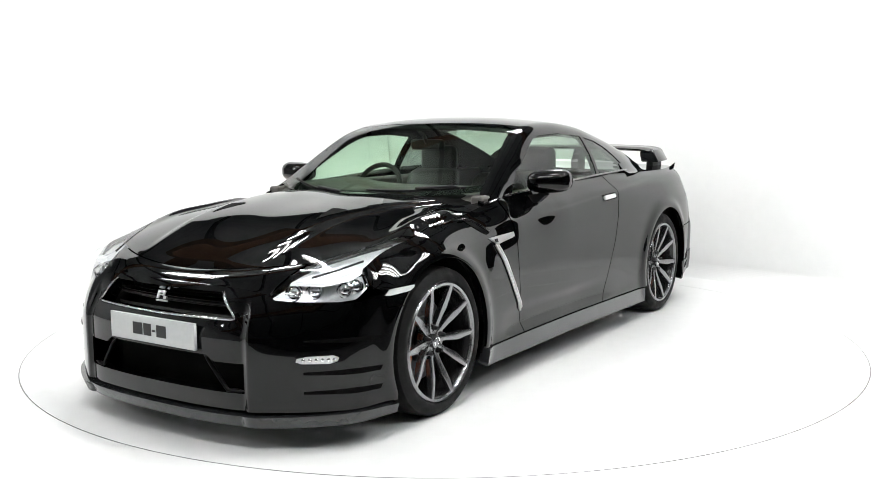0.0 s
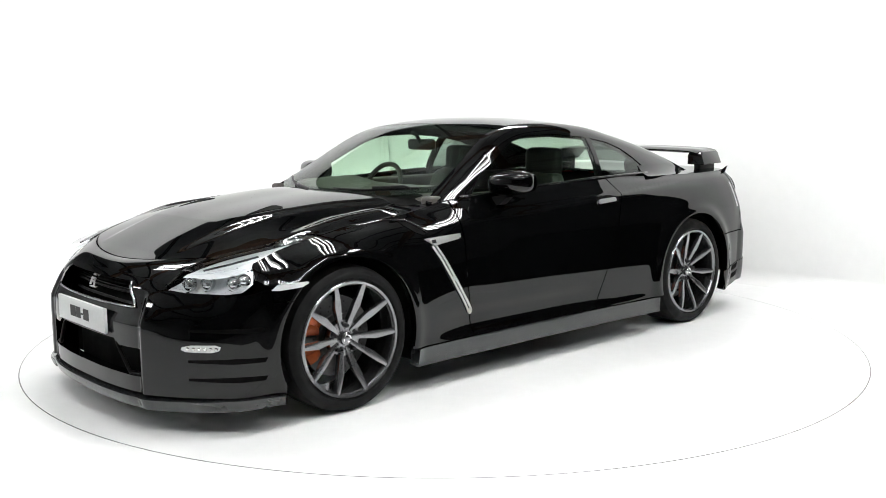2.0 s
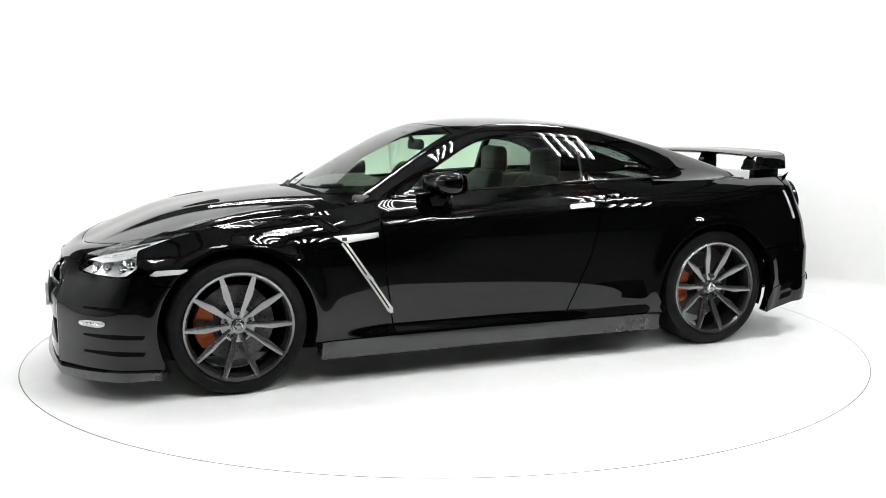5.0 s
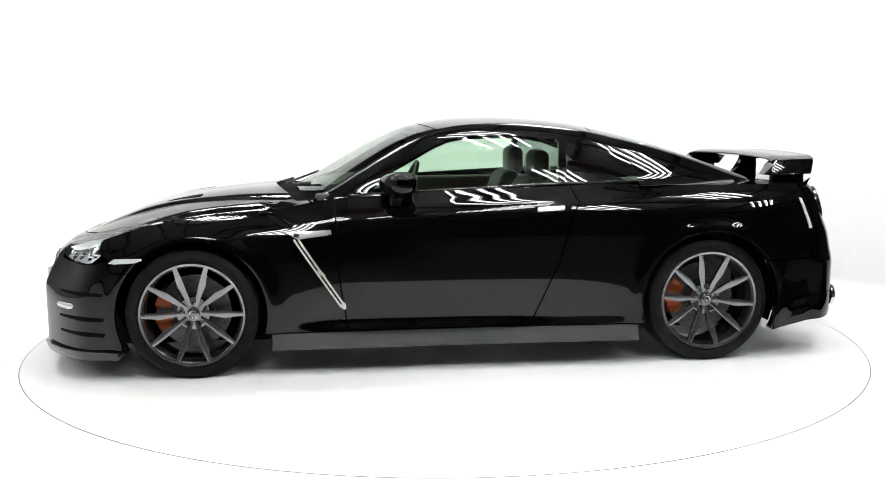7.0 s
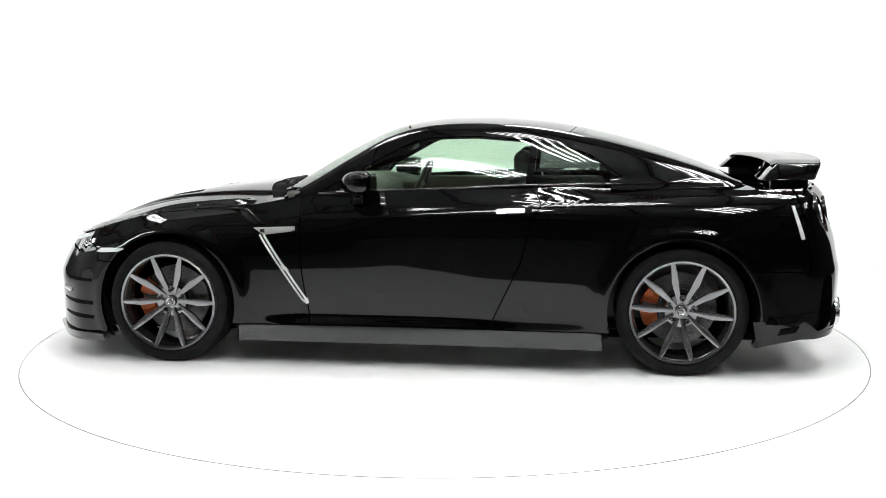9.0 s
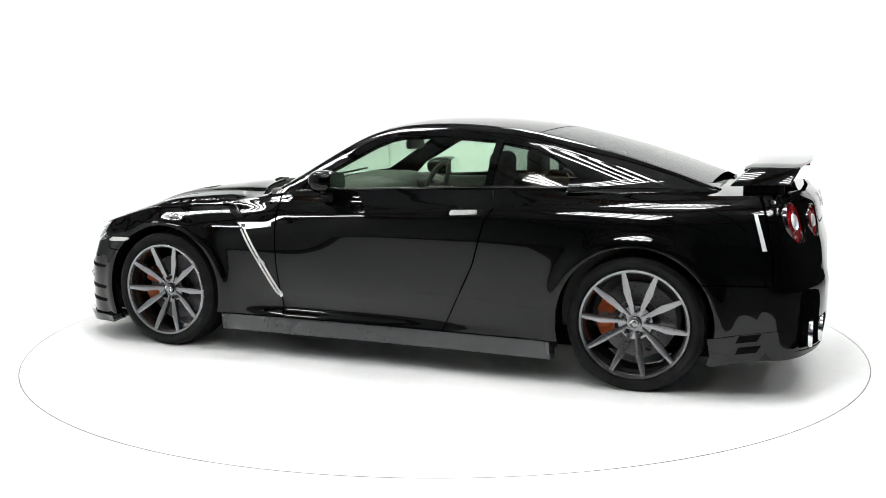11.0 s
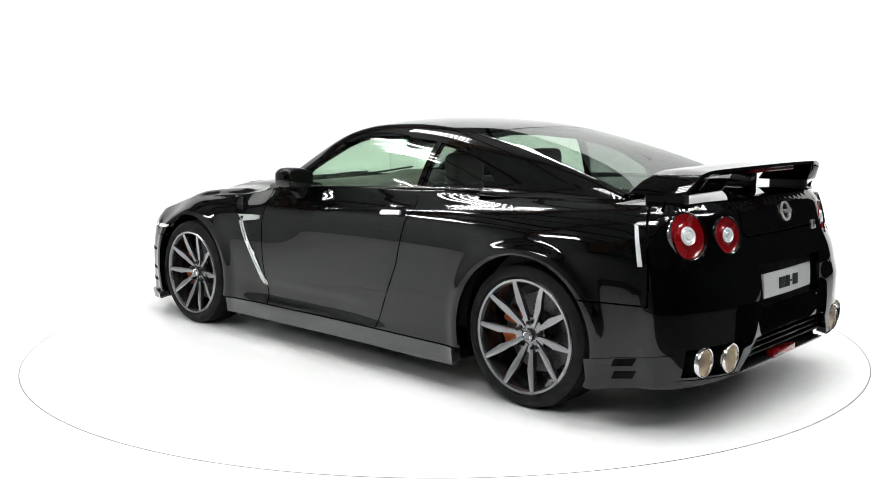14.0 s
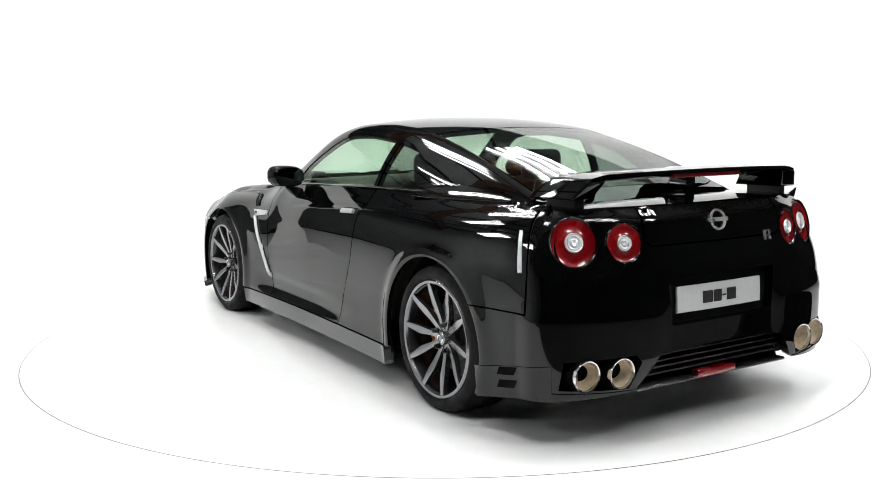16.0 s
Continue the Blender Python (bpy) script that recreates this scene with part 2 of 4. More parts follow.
def studio():
    R = 2.471
    n = 160
    ring = lambda r, z: [(r * math.cos(2 * math.pi * i / n), r * math.sin(2 * math.pi * i / n), z) for i in range(n)]
    # floor sheet with a round well for the turntable
    front = curve((-9.0, -8.0), (-6.0, -7.0), (-2.5, -5.0), (0.0, -3.5), (1.2, -3.3), (2.0, -2.2), (2.6, -1.3), (3.2, -0.5), (4.2, 0.2), (9.0, 0.5))
    far = []
    for i in range(n):
        c, d = math.cos(2 * math.pi * i / n), math.sin(2 * math.pi * i / n)
        r = 9.0
        while r > 2.6 and d * r < front(c * r):
            r -= 0.02
        far.append((c * r, d * r, 0))
    V = ring(R + 0.0028, 0) + far + ring(R + 0.0028, -0.12)
    F = [(i, n + i, n + (i + 1) % n, (i + 1) % n) for i in range(n)] + [(i, (i + 1) % n, 2 * n + (i + 1) % n, 2 * n + i) for i in range(n)]
    tagged(link("floor", V, F, FLOOR, None, False), "seamless glossy white painted studio floor", kind="structure")
    # sheet just under the floor whose grey stands in for the gap's shade
    tagged(link("floor_gap", ring(R - 0.2, -0.004) + ring(R + 0.2, -0.004), [(i, n + i, n + (i + 1) % n, (i + 1) % n) for i in range(n)], GAP, None, False), kind="structure")
    V = ring(R - 0.0028, 0.0) + ring(R - 0.0028, -0.1)
    table = tagged(new("turntable"), "round white turntable set flush into the studio floor", "turntable")
    link("top_plate", V, [tuple(range(n)), tuple(range(n, 2 * n))[::-1]], FLOOR, table, False)
    link("edge_strip", V, [(i, n + i, n + (i + 1) % n, (i + 1) % n) for i in range(n)], GAP, table, False, "grey metal edge strip")
    bm = bmesh.new()
    box(bm, -9, 9, -14, -2.0, -0.2, -0.02)
    hall = part("floor_hall", bm, HALL_FLOOR, None, smooth=False)
    tagged(hall, kind="structure")
    return table


TABLE = studio()
for nm, a, b, rr in (("wall_right", (3.65, 0.55), (0.6, 3.6), 0.12), ("wall_left", (-0.6, 4.4), (-4.5, 2.6), 1.2), ("wall_back", (0.62, 3.58), (-0.62, 4.42), 0.12)):
    cove_wall(nm, b, a, 3.1, rr, WHITE)
bm = bmesh.new()
box(bm, -9, 9, -14, 9, 4.7, 4.9)
tagged(part("ceiling", bm, ROOFING, None, smooth=False), kind="structure")
for nm, bx in (("wall_hall_back", (-9, 9, -14.2, -14, 0, 4.7)), ("wall_hall_left", (-9.2, -9, -14, 9, 0, 4.7)), ("wall_hall_right", (9, 9.2, -14, 9, 0, 4.7)), ("wall_hall_far", (-9, 9, 9, 9.2, 0, 4.7))):
    bm = bmesh.new()
    box(bm, *bx)
    # the unseen left wall is kept pale so the car's side reflects grey
    tagged(part(nm, bm, HALL_PALE if nm == "wall_hall_left" else HALL, None, smooth=False), kind="structure")


def batten(x, y, turn, length=1.5, z=4.1):
    """A fluorescent batten: housing, end caps and tube."""
    ob = tagged(new("ceiling_light"), "long white fluorescent batten under the grey roof", "ceiling light", "studio ceiling lights")
    bm = bmesh.new()
    box(bm, -length / 2, length / 2, -0.05, 0.05, 0.06, 0.12, 0.008)
    part("housing", bm, HOUSING, ob)
    for s in (-1, 1):
        bm = bmesh.new()
        box(bm, s * length / 2 - 0.02, s * length / 2 + 0.02, -0.03, 0.03, -0.03, 0.06, 0.005)
        part("end_cap", bm, HOUSING, ob)
        bm = bmesh.new()
        box(bm, s * length * 0.3 - 0.008, s * length * 0.3 + 0.008, -0.008, 0.008, 0.11, 4.7 - z)
        part("hanger", bm, HOUSING, ob)
    lathe("tube", [(0.0, -length / 2 + 0.02), (0.024, -length / 2 + 0.02), (0.024, length / 2 - 0.02), (0.0, length / 2 - 0.02)], TUBE, ob, n=12, rot=Matrix.Rotation(radians(90), 3, "Z"))
    ob.matrix_basis = pose(x, y, z, 0, 0, turn)
    return ob


first = None
# fixtures of four tubes, in rows parallel to the right-hand cove wall; the last two are unseen, added to light the left
# floor and hall wall
for gx, gy in ((3.0, -0.95), (5.3, -3.3), (0.7, -1.55), (-1.5, 0.65), (2.4, -4.1), (-0.85, -3.7), (-3.7, 0.3), (1.3, 2.8), (-6.8, -4.0), (-7.0, -0.6)):
    for k in range(4):
        d = (k - 1.5) * 0.21
        if first is None:
            first = batten(gx + d * 0.766, gy + d * 0.643, -50)
        else:
            copy_thing(first, pose(gx + d * 0.766, gy + d * 0.643, 4.1, 0, 0, -50))
for k, gy in enumerate((-6.2, -3.0, -0.2, 2.6)):
    bm = bmesh.new()
    box(bm, -8.8, 8.8, gy - 0.12, gy + 0.12, 4.3, 4.7)
    tagged(part("beam", bm, BEAM, None, smooth=False), "brown wooden roof beam across the grey ceiling", "beam", "roof beams")
for k in range(12):
    bm = bmesh.new()
    box(bm, -8.2 + 1.5 * k - 0.03, -8.2 + 1.5 * k + 0.03, -13.9, 8.9, 4.58, 4.7)
    tagged(part("purlin", bm, HALL, None, smooth=False), "thin dark steel purlin under the grey roof", "purlin", "roof purlins")


# ---- the car's surfaces ----
# car space: x to the nose, y to its left, z up, origin on the ground midway between the axles
AXF, AXR, HUB = 1.391, -1.391, 0.338
OUT = [(2.28, 0.0), (2.272, 0.25), (2.238, 0.46), (2.155, 0.62), (2.04, 0.77), (1.93, 0.86), (1.78, 0.897), (1.4, 0.918), (1.0, 0.905), (0.6, 0.905), (0.1, 0.908), (-0.4, 0.922), (-0.98, 0.945),
       (-1.4, 0.952), (-1.75, 0.938), (-1.97, 0.905), (-2.07, 0.878), (-2.14, 0.815), (-2.195, 0.70), (-2.242, 0.54), (-2.266, 0.3), (-2.275, 0.0)]


def outline():
    k = [Vector((OUT[1][0], -OUT[1][1]))] + [Vector(p) for p in OUT] + [Vector((OUT[-2][0], -OUT[-2][1]))]
    pts = []
    for i in range(1, len(k) - 2):
        a, b, c, d = k[i - 1:i + 3]
        l1, l2, l3 = ((b - a).length) ** 0.5, ((c - b).length) ** 0.5, ((d - c).length) ** 0.5
        m1 = (c - b) + l2 * ((b - a) / l1 - (c - a) / (l1 + l2))
        m2 = (c - b) + l2 * ((d - c) / l3 - (d - b) / (l2 + l3))
        for q in range(24):
            t = q / 24
            pts.append(b * (2 * t ** 3 - 3 * t * t + 1) + m1 * (t ** 3 - 2 * t * t + t) + c * (-2 * t ** 3 + 3 * t * t) + m2 * (t ** 3 - t * t))
    pts.append(k[-2])
    return np.array([tuple(p) for p in pts])


LINE = outline()
ARC = np.r_[0, np.cumsum(np.hypot(*np.diff(LINE, axis=0).T))]
END = float(ARC[-1])
TAN = np.gradient(LINE, ARC, axis=0)


def s_x(x):
    return float(np.interp(-x, -LINE[:, 0], ARC))


def s_front(y):
    k = len(LINE) // 2
    return float(np.interp(y, LINE[:170, 1], ARC[:170]))


def s_rear(y):
    return float(np.interp(y, LINE[::-1][:120, 1], ARC[::-1][:120]))


# inward lean of the flanks by height, station by station round the car
NOSE_MID = curve((0.1, 0.02), (0.16, 0.0), (0.45, 0.0), (0.53, 0.025), (0.6, 0.062), (0.65, 0.11), (0.7, 0.19))
NOSE_SIDE = curve((0.1, 0.02), (0.16, 0.0), (0.45, 0.0), (0.53, 0.03), (0.6, 0.07), (0.65, 0.115), (0.7, 0.18))
NOSE_CORNER = curve((0.1, 0.02), (0.16, 0.0), (0.4, 0.0), (0.5, 0.02), (0.6, 0.065), (0.65, 0.10), (0.7, 0.15))
FENDER_FRONT = curve((0.1, 0.01), (0.2, 0.0), (0.5, 0.0), (0.62, 0.006), (0.68, 0.035), (0.74, 0.09), (0.8, 0.16))
FENDER = curve((0.1, 0.02), (0.3, 0.0), (0.62, 0.0), (0.72, 0.012), (0.78, 0.045), (0.82, 0.095), (0.845, 0.15))
FENDER_REAR = curve((0.1, 0.01), (0.3, 0.0), (0.6, 0.005), (0.72, 0.03), (0.80, 0.075), (0.85, 0.13), (0.9, 0.18))
DOOR_FRONT = curve((0.12, 0.0), (0.225, 0.006), (0.285, 0.032), (0.33, 0.03), (0.40, 0.016), (0.5, 0.014), (0.7, 0.022), (0.8, 0.045), (0.87, 0.085), (0.93, 0.135), (0.98, 0.15))
DOOR_MID = curve((0.12, 0.0), (0.225, 0.006), (0.285, 0.028), (0.325, 0.026), (0.39, 0.011), (0.5, 0.008), (0.7, 0.008), (0.8, 0.018), (0.86, 0.04), (0.92, 0.085), (0.985, 0.14))
DOOR_REAR = curve((0.12, 0.0), (0.225, 0.004), (0.285, 0.008), (0.33, 0.008), (0.5, 0.005), (0.7, 0.006), (0.82, 0.018), (0.88, 0.042), (0.93, 0.088), (0.985, 0.145))
HAUNCH = curve((0.12, 0.0), (0.5, 0.0), (0.7, 0.003), (0.8, 0.018), (0.88, 0.05), (0.93, 0.095), (0.97, 0.16))
TAIL_SIDE = curve((0.1, 0.03), (0.2, 0.01), (0.5, 0.0), (0.72, 0.01), (0.8, 0.03), (0.88, 0.06), (0.93, 0.095), (0.97, 0.15))
TAIL_CORNER = curve((0.1, 0.05), (0.2, 0.015), (0.3, 0.0), (0.58, 0.0), (0.68, 0.016), (0.78, 0.055), (0.87, 0.088), (0.93, 0.108), (0.975, 0.15))
TAIL_INNER = curve((0.1, 0.10), (0.2, 0.03), (0.4, 0.0), (0.55, 0.0), (0.7, 0.014), (0.8, 0.042), (0.92, 0.066), (0.975, 0.115))
TAIL_MID = curve((0.1, 0.12), (0.2, 0.04), (0.4, 0.0), (0.55, 0.0), (0.7, 0.014), (0.8, 0.042), (0.92, 0.066), (0.975, 0.115))
PROFILES = [
    (0.0, NOSE_MID),
    (s_front(0.45), NOSE_SIDE),
    (s_front(0.72), NOSE_CORNER),
    (s_x(1.8), FENDER_FRONT),
    (s_x(1.39), FENDER),
    (s_x(0.95), FENDER_REAR),
    (s_x(0.55), DOOR_FRONT),
    (s_x(0.0), DOOR_MID),
    (s_x(-0.6), DOOR_REAR),
    (s_x(-1.39), HAUNCH),
    (s_x(-1.9), TAIL_SIDE),
    (s_rear(0.72), TAIL_CORNER),
    (s_rear(0.35), TAIL_INNER),
    (END, TAIL_MID),
]
PS = [p[0] for p in PROFILES]


def band(s, z):
    sg = -1 if s < 0 else 1
    a = min(abs(s), END)
    x, y = np.interp(a, ARC, LINE[:, 0]), np.interp(a, ARC, LINE[:, 1])
    tx, ty = np.interp(a, ARC, TAN[:, 0]), np.interp(a, ARC, TAN[:, 1])
    q = math.hypot(tx, ty)
    nx, ny = ty / q, -tx / q
    i = min(max(int(np.searchsorted(PS, a)) - 1, 0), len(PS) - 2)
    t = (a - PS[i]) / (PS[i + 1] - PS[i])
    t = t * t * (3 - 2 * t)
    d = PROFILES[i][1](z) * (1 - t) + PROFILES[i + 1][1](z) * t
    if a < 0.58:  # the middle of the nose is set back between the two corner pods
        g = min(max((0.515 - a) / 0.03, 0), 1)
        w = min(max((0.61 - z) / 0.05, 0), 1)
        d += 0.022 * g * g * (3 - 2 * g) * w
    for ax in (AXF, AXR):  # flared arches
        g = math.hypot(x - ax, z - HUB)
        d -= 0.016 * math.exp(-((g - 0.40) / 0.05) ** 2) * (1 if z < 0.75 else max(0, 1 - (z - 0.75) / 0.08))
    if -1.45 < x < 0.34:  # the crease under the door handle
        g = min(max((z - 0.8355 + 0.0645 * x) / 0.016, 0), 1)
        d += 0.006 * g * g * (3 - 2 * g) * min(1, (x + 1.45) / 0.3, (0.34 - x) / 0.2)
    if x < -1.98:  # squared-off corner blocks of the rear bumper
        g, w, k = (min(max(v, 0), 1) for v in ((y - 0.30) / 0.12, (0.615 - z) / 0.09, (-1.98 - x) / 0.08))
        d -= 0.014 * g * g * (3 - 2 * g) * w * w * (3 - 2 * w) * k
    return (x - nx * d, sg * (y - ny * d), z)


def tail(q, z):
    """The band measured from the middle of the tail."""
    x, y, zz = band(END - abs(q), z)
    return (x, y if q >= 0 else -y, zz)


def q_rear(y):
    return END - s_rear(y)


def normal_at(f, u, v):
    e = 0.004
    n = (Vector(f(u + e, v)) - Vector(f(u - e, v))).cross(Vector(f(u, v + e)) - Vector(f(u, v - e))).normalized()
    p = Vector(f(u, v))
    return p, n if n.dot(Vector((p.x * 0.3, p.y, p.z - 0.45))) > 0 else -n


def flank(x, z):
    return band(s_x(x), z)


ZTOP = eased(curve((2.2, 0.7), (2.0, 0.69), (1.8, 0.745), (1.6, 0.80), (1.39, 0.833), (1.15, 0.855), (0.95, 0.865), (0.75, 0.905), (0.6, 0.928), (0.3, 0.944), (-0.1, 0.96), (-0.6, 0.981), (-1.2, 0.968), (-1.6, 0.965), (-2.1, 0.972)), -2.1, 2.2, 0.1)


def cap_edge(x):
    p = flank(x, ZTOP(x))
    return abs(p[1]), p[2]


HOOD_MID = eased(curve((2.2, 0.655), (2.07, 0.706), (2.0, 0.736), (1.816, 0.807), (1.576, 0.876), (1.29, 0.917), (0.97, 0.945), (0.8, 0.948)), 0.8, 2.2, 0.07)
RIDGE = eased(curve((2.05, 0.36), (1.7, 0.40), (1.3, 0.46), (0.9, 0.56)), 0.9, 2.05, 0.1)


def hood_top(x, y):
    ye, ze = cap_edge(min(x, 2.0))
    if x > 2.0:
        ye = max(0.3, ye - (x - 2.0) * 1.0)
    zc = HOOD_MID(x)
    q = min(abs(y) / ye, 1.0)
    z = ze + (zc - ze) * (1 - q ** 2.4)
    rise = 1 / (1 + math.exp((abs(y) - RIDGE(x)) / 0.010))
    run = min(1, max(0, (1.72 - x) / 0.35)) * min(1, max(0, (x - 0.93) / 0.12))
    crest = 0.024 * math.exp(-((abs(y) - ye + 0.065) / 0.05) ** 2) * run * run * (3 - 2 * run) * min(1, (ye - min(abs(y), ye)) / 0.03)
    return (x, y, z + crest + 0.018 * rise * min(1, max(0, (2.0 - x) / 0.3)) - 0.005 * math.exp(-(y / 0.2) ** 2))


DECK_MID = eased(curve((-1.0, 1.0), (-1.6, 0.985), (-1.83, 0.987), (-2.0, 0.990), (-2.09, 0.984), (-2.16, 0.972)), -2.16, -1, 0.05)


def deck_top(x, y):
    ye, ze = cap_edge(max(x, -1.95))
    q = min(abs(y) / ye, 1.0)
    return (x, y, ze + (DECK_MID(x) - ze) * (1 - q ** 3))


# greenhouse
ROOF = eased(curve((1.02, 0.90), (0.84, 0.955), (0.628, 1.08), (0.428, 1.19), (0.229, 1.28), (0.08, 1.319), (-0.08, 1.339), (-0.25, 1.345), (-0.43, 1.340), (-0.714, 1.314), (-1.0, 1.256), (-1.277, 1.181), (-1.532, 1.094), (-1.75, 1.005)), -1.75, 1.02, 0.08)
RAIL_Z = eased(curve((0.78, 0.905), (0.65, 0.965), (0.375, 1.128), (0.147, 1.25), (-0.08, 1.297), (-0.3, 1.304), (-0.65, 1.279), (-0.95, 1.22), (-1.28, 1.137), (-1.5, 1.07), (-1.75, 0.985)), -1.75, 0.78, 0.08)
RAIL_Y = eased(curve((0.78, 0.735), (0.65, 0.715), (0.375, 0.665), (0.147, 0.62), (-0.1, 0.60), (-0.5, 0.60), (-0.9, 0.60), (-1.3, 0.605), (-1.66, 0.61), (-1.8, 0.61)), -1.8, 0.78, 0.1)
BASE_Z = eased(curve((0.8, 0.9), (0.6, 0.925), (0.3, 0.941), (-0.1, 0.958), (-0.6, 0.979), (-1.2, 0.985), (-1.8, 0.96)), -1.8, 0.8, 0.1)
BASE_Y = eased(curve((0.8, 0.745), (0.6, 0.758), (0.3, 0.765), (0.0, 0.772), (-0.6, 0.785), (-1.1, 0.765), (-1.5, 0.70), (-1.8, 0.63)), -1.8, 0.8, 0.1)


def roof_top(x, y):
    yr, zr = RAIL_Y(x), RAIL_Z(x)
    q = abs(y) / yr
    if q <= 1:
        return (x, y, zr + (ROOF(x) - zr) * (1 - q ** 2.2))
    return (x, y, zr - (abs(y) - yr) * 1.6)


def side_top(x, z):
    zr, zb = RAIL_Z(x), BASE_Z(x)
    t = (z - zb) / max(zr - zb, 0.02)
    y = BASE_Y(x) + (RAIL_Y(x) - BASE_Y(x)) * t
    return (x, y + 0.02 * min(1.0, max(zr - zb, 0) / 0.25) ** 2 * math.sin(math.pi * min(max(t, 0), 1)), z)


RAIL_IN = eased(curve((0.78, 0.014), (0.66, 0.022), (0.4, 0.032), (0.1, 0.044), (-0.2, 0.058), (-0.9, 0.055), (-1.3, 0.034), (-1.75, 0.028)), -1.75, 0.78, 0.05)


def rail_drop(x):
    return min(0.052, 0.45 * max(RAIL_Z(x) - BASE_Z(x), 0.01))


def rail_round(x, v):
    """The rounded shoulder from the side windows up to the roof."""
    a, c, b = Vector(side_top(x, RAIL_Z(x) - rail_drop(x))), Vector((x, RAIL_Y(x), RAIL_Z(x))), Vector(roof_top(x, RAIL_Y(x) - RAIL_IN(x)))
    return a * (1 - v) ** 2 + c * 2 * v * (1 - v) + b * v * v


def pillar_round(x, v):
    """The hollow where the rear pillar runs out into the rear deck."""
    h = 0.45 * max(RAIL_Z(x) - BASE_Z(x), 0.02)
    w = min(h, 0.05)
    a, c, b = Vector(side_top(x, BASE_Z(x) + w)), Vector(side_top(x, BASE_Z(x))), Vector(deck_top(x, BASE_Y(x) + w))
    return a * (1 - v) ** 2 + c * 2 * v * (1 - v) + b * v * v


def arc(cx, cz, r, a0, a1, n=24):
    return [(cx + r * math.cos(radians(a0 + (a1 - a0) * i / n)), cz + r * math.sin(radians(a0 + (a1 - a0) * i / n))) for i in range(n + 1)]


NOSE_TOP = curve((0, 0.658), (0.3, 0.656), (0.45, 0.65), (0.575, 0.634), (0.7, 0.62))


def HOOD_FRONT(y):
    return 2.07 - 0.16 * (y / 0.58) ** 2.4


TAIL_LAMPS = ((0.742, 0.846, 0.100), (0.522, 0.838, 0.080))


def build_car():
    car = tagged(new("car"), "glossy black two-door sports coupe with grey alloy wheels on a turntable", "car")
    both = lambda ob: (ob, mirror(ob))
    AR = 0.385
    # --- flanks ---
    top = lambda x0, x1, n=20: [(x0 + (x1 - x0) * i / n, ZTOP(x0 + (x1 - x0) * i / n)) for i in range(n + 1)]
    fender = [(1.79, 0.57)] + [(1.80, 0.63), (1.86, 0.665), (1.86, ZTOP(1.86) - 0.01)] + top(1.85, 0.655, 26) + [(0.648, 0.86), (0.64, 0.6), (0.632, 0.5), (0.592, 0.23), (0.985, 0.23)] + arc(AXF, HUB, AR, 196, 36, 44)
    both(panel("front_fender", fender, flank, PAINT, car, step=0.02, aspect=0.8))
    door = [(0.585, 0.23), (0.625, 0.5), (0.633, 0.6), (0.64, 0.86), (0.645, 0.925)] + top(0.6, -0.61, 20) + [(-0.648, 0.9), (-0.654, 0.885), (-0.612, 0.82), (-0.552, 0.59), (-0.383, 0.23)]
    both(panel("door", door, flank, PAINT, car, step=0.018, aspect=0.6))
    quarter = [(-0.39, 0.23), (-0.56, 0.59), (-0.62, 0.82), (-0.661, 0.885), (-0.655, 0.9), (-0.62, 0.984)] + top(-0.65, -1.97, 30) + [(-1.99, 0.86), (-2.015, 0.72), (-2.02, 0.562), (-1.70, 0.56)] + arc(AXR, HUB, AR, 144, -16, 44) + [(-0.985, 0.23)]
    both(panel("rear_quarter", quarter, flank, PAINT, car, step=0.02, aspect=0.8))
    sill = [(0.99, 0.135), (0.985, 0.224), (-0.98, 0.224), (-0.985, 0.135)]
    both(panel("side_sill", sill, flank, SATIN, car, step=0.02, thick=0.05, lift=0.008))
    # --- front bumper ---
    S = s_front
    sx = s_x
    half = [(0, NOSE_TOP(0)), (S(0.3), NOSE_TOP(0.3)), (S(0.45), NOSE_TOP(0.45)), (S(0.575), NOSE_TOP(0.575)), (S(0.60), 0.612), (S(0.66), 0.605), (sx(2.0), 0.60), (sx(1.9), 0.605), (sx(1.8), 0.625), (sx(1.795), 0.565)]
    half += [(sx(x), z) for x, z in arc(AXF, HUB, AR, 35, -22, 14)] + [(sx(1.75), 0.165), (S(0.6), 0.165), (0, 0.165)]
    loop = half[:-1] + [(-s, z) for s, z in half[::-1][:-1]]
    grille = [(-0.345, 0.635), (0.345, 0.635), (0.44, 0.535), (0.2, 0.535), (-0.2, 0.535), (-0.44, 0.535)]
    intake = [(-0.30, 0.385), (0.30, 0.385), (0.34, 0.36), (0.49, 0.36), (0.49, 0.235), (-0.49, 0.235), (-0.49, 0.36), (-0.34, 0.36)]
    panel("front_bumper", loop, band, PAINT, car, holes=[grille, intake], step=0.016, thick=0.05)
    bridge = lambda u, v: Vector(band(math.copysign(S(abs(u)), u), NOSE_TOP(abs(u)))).lerp(Vector(hood_top(HOOD_FRONT(abs(u)) + 0.004, u)), v) + Vector((0, 0, 0.010 * math.sin(math.pi * min(max(v, 0), 1))))
    panel("bumper_top", [(-0.575, 0.0), (-0.575, 0.97), (0.575, 0.97), (0.575, 0.0)], bridge, PAINT, car, step=0.03, aspect=5.0)
    lipl = [(0, 0.105), (S(0.5), 0.105), (sx(1.9), 0.115), (sx(1.76), 0.12), (sx(1.76), 0.158), (sx(1.95), 0.158), (S(0.5), 0.15), (0, 0.15)]
    panel("front_lip", lipl[:-1] + [(0, 0.15)] + [(-s, z) for s, z in lipl[::-1][1:-1]], band, SATIN, car, step=0.03, thick=0.12, lift=0.02, label="grey satin chin spoiler")
    # --- rear bumper and tail ---
    Q = q_rear
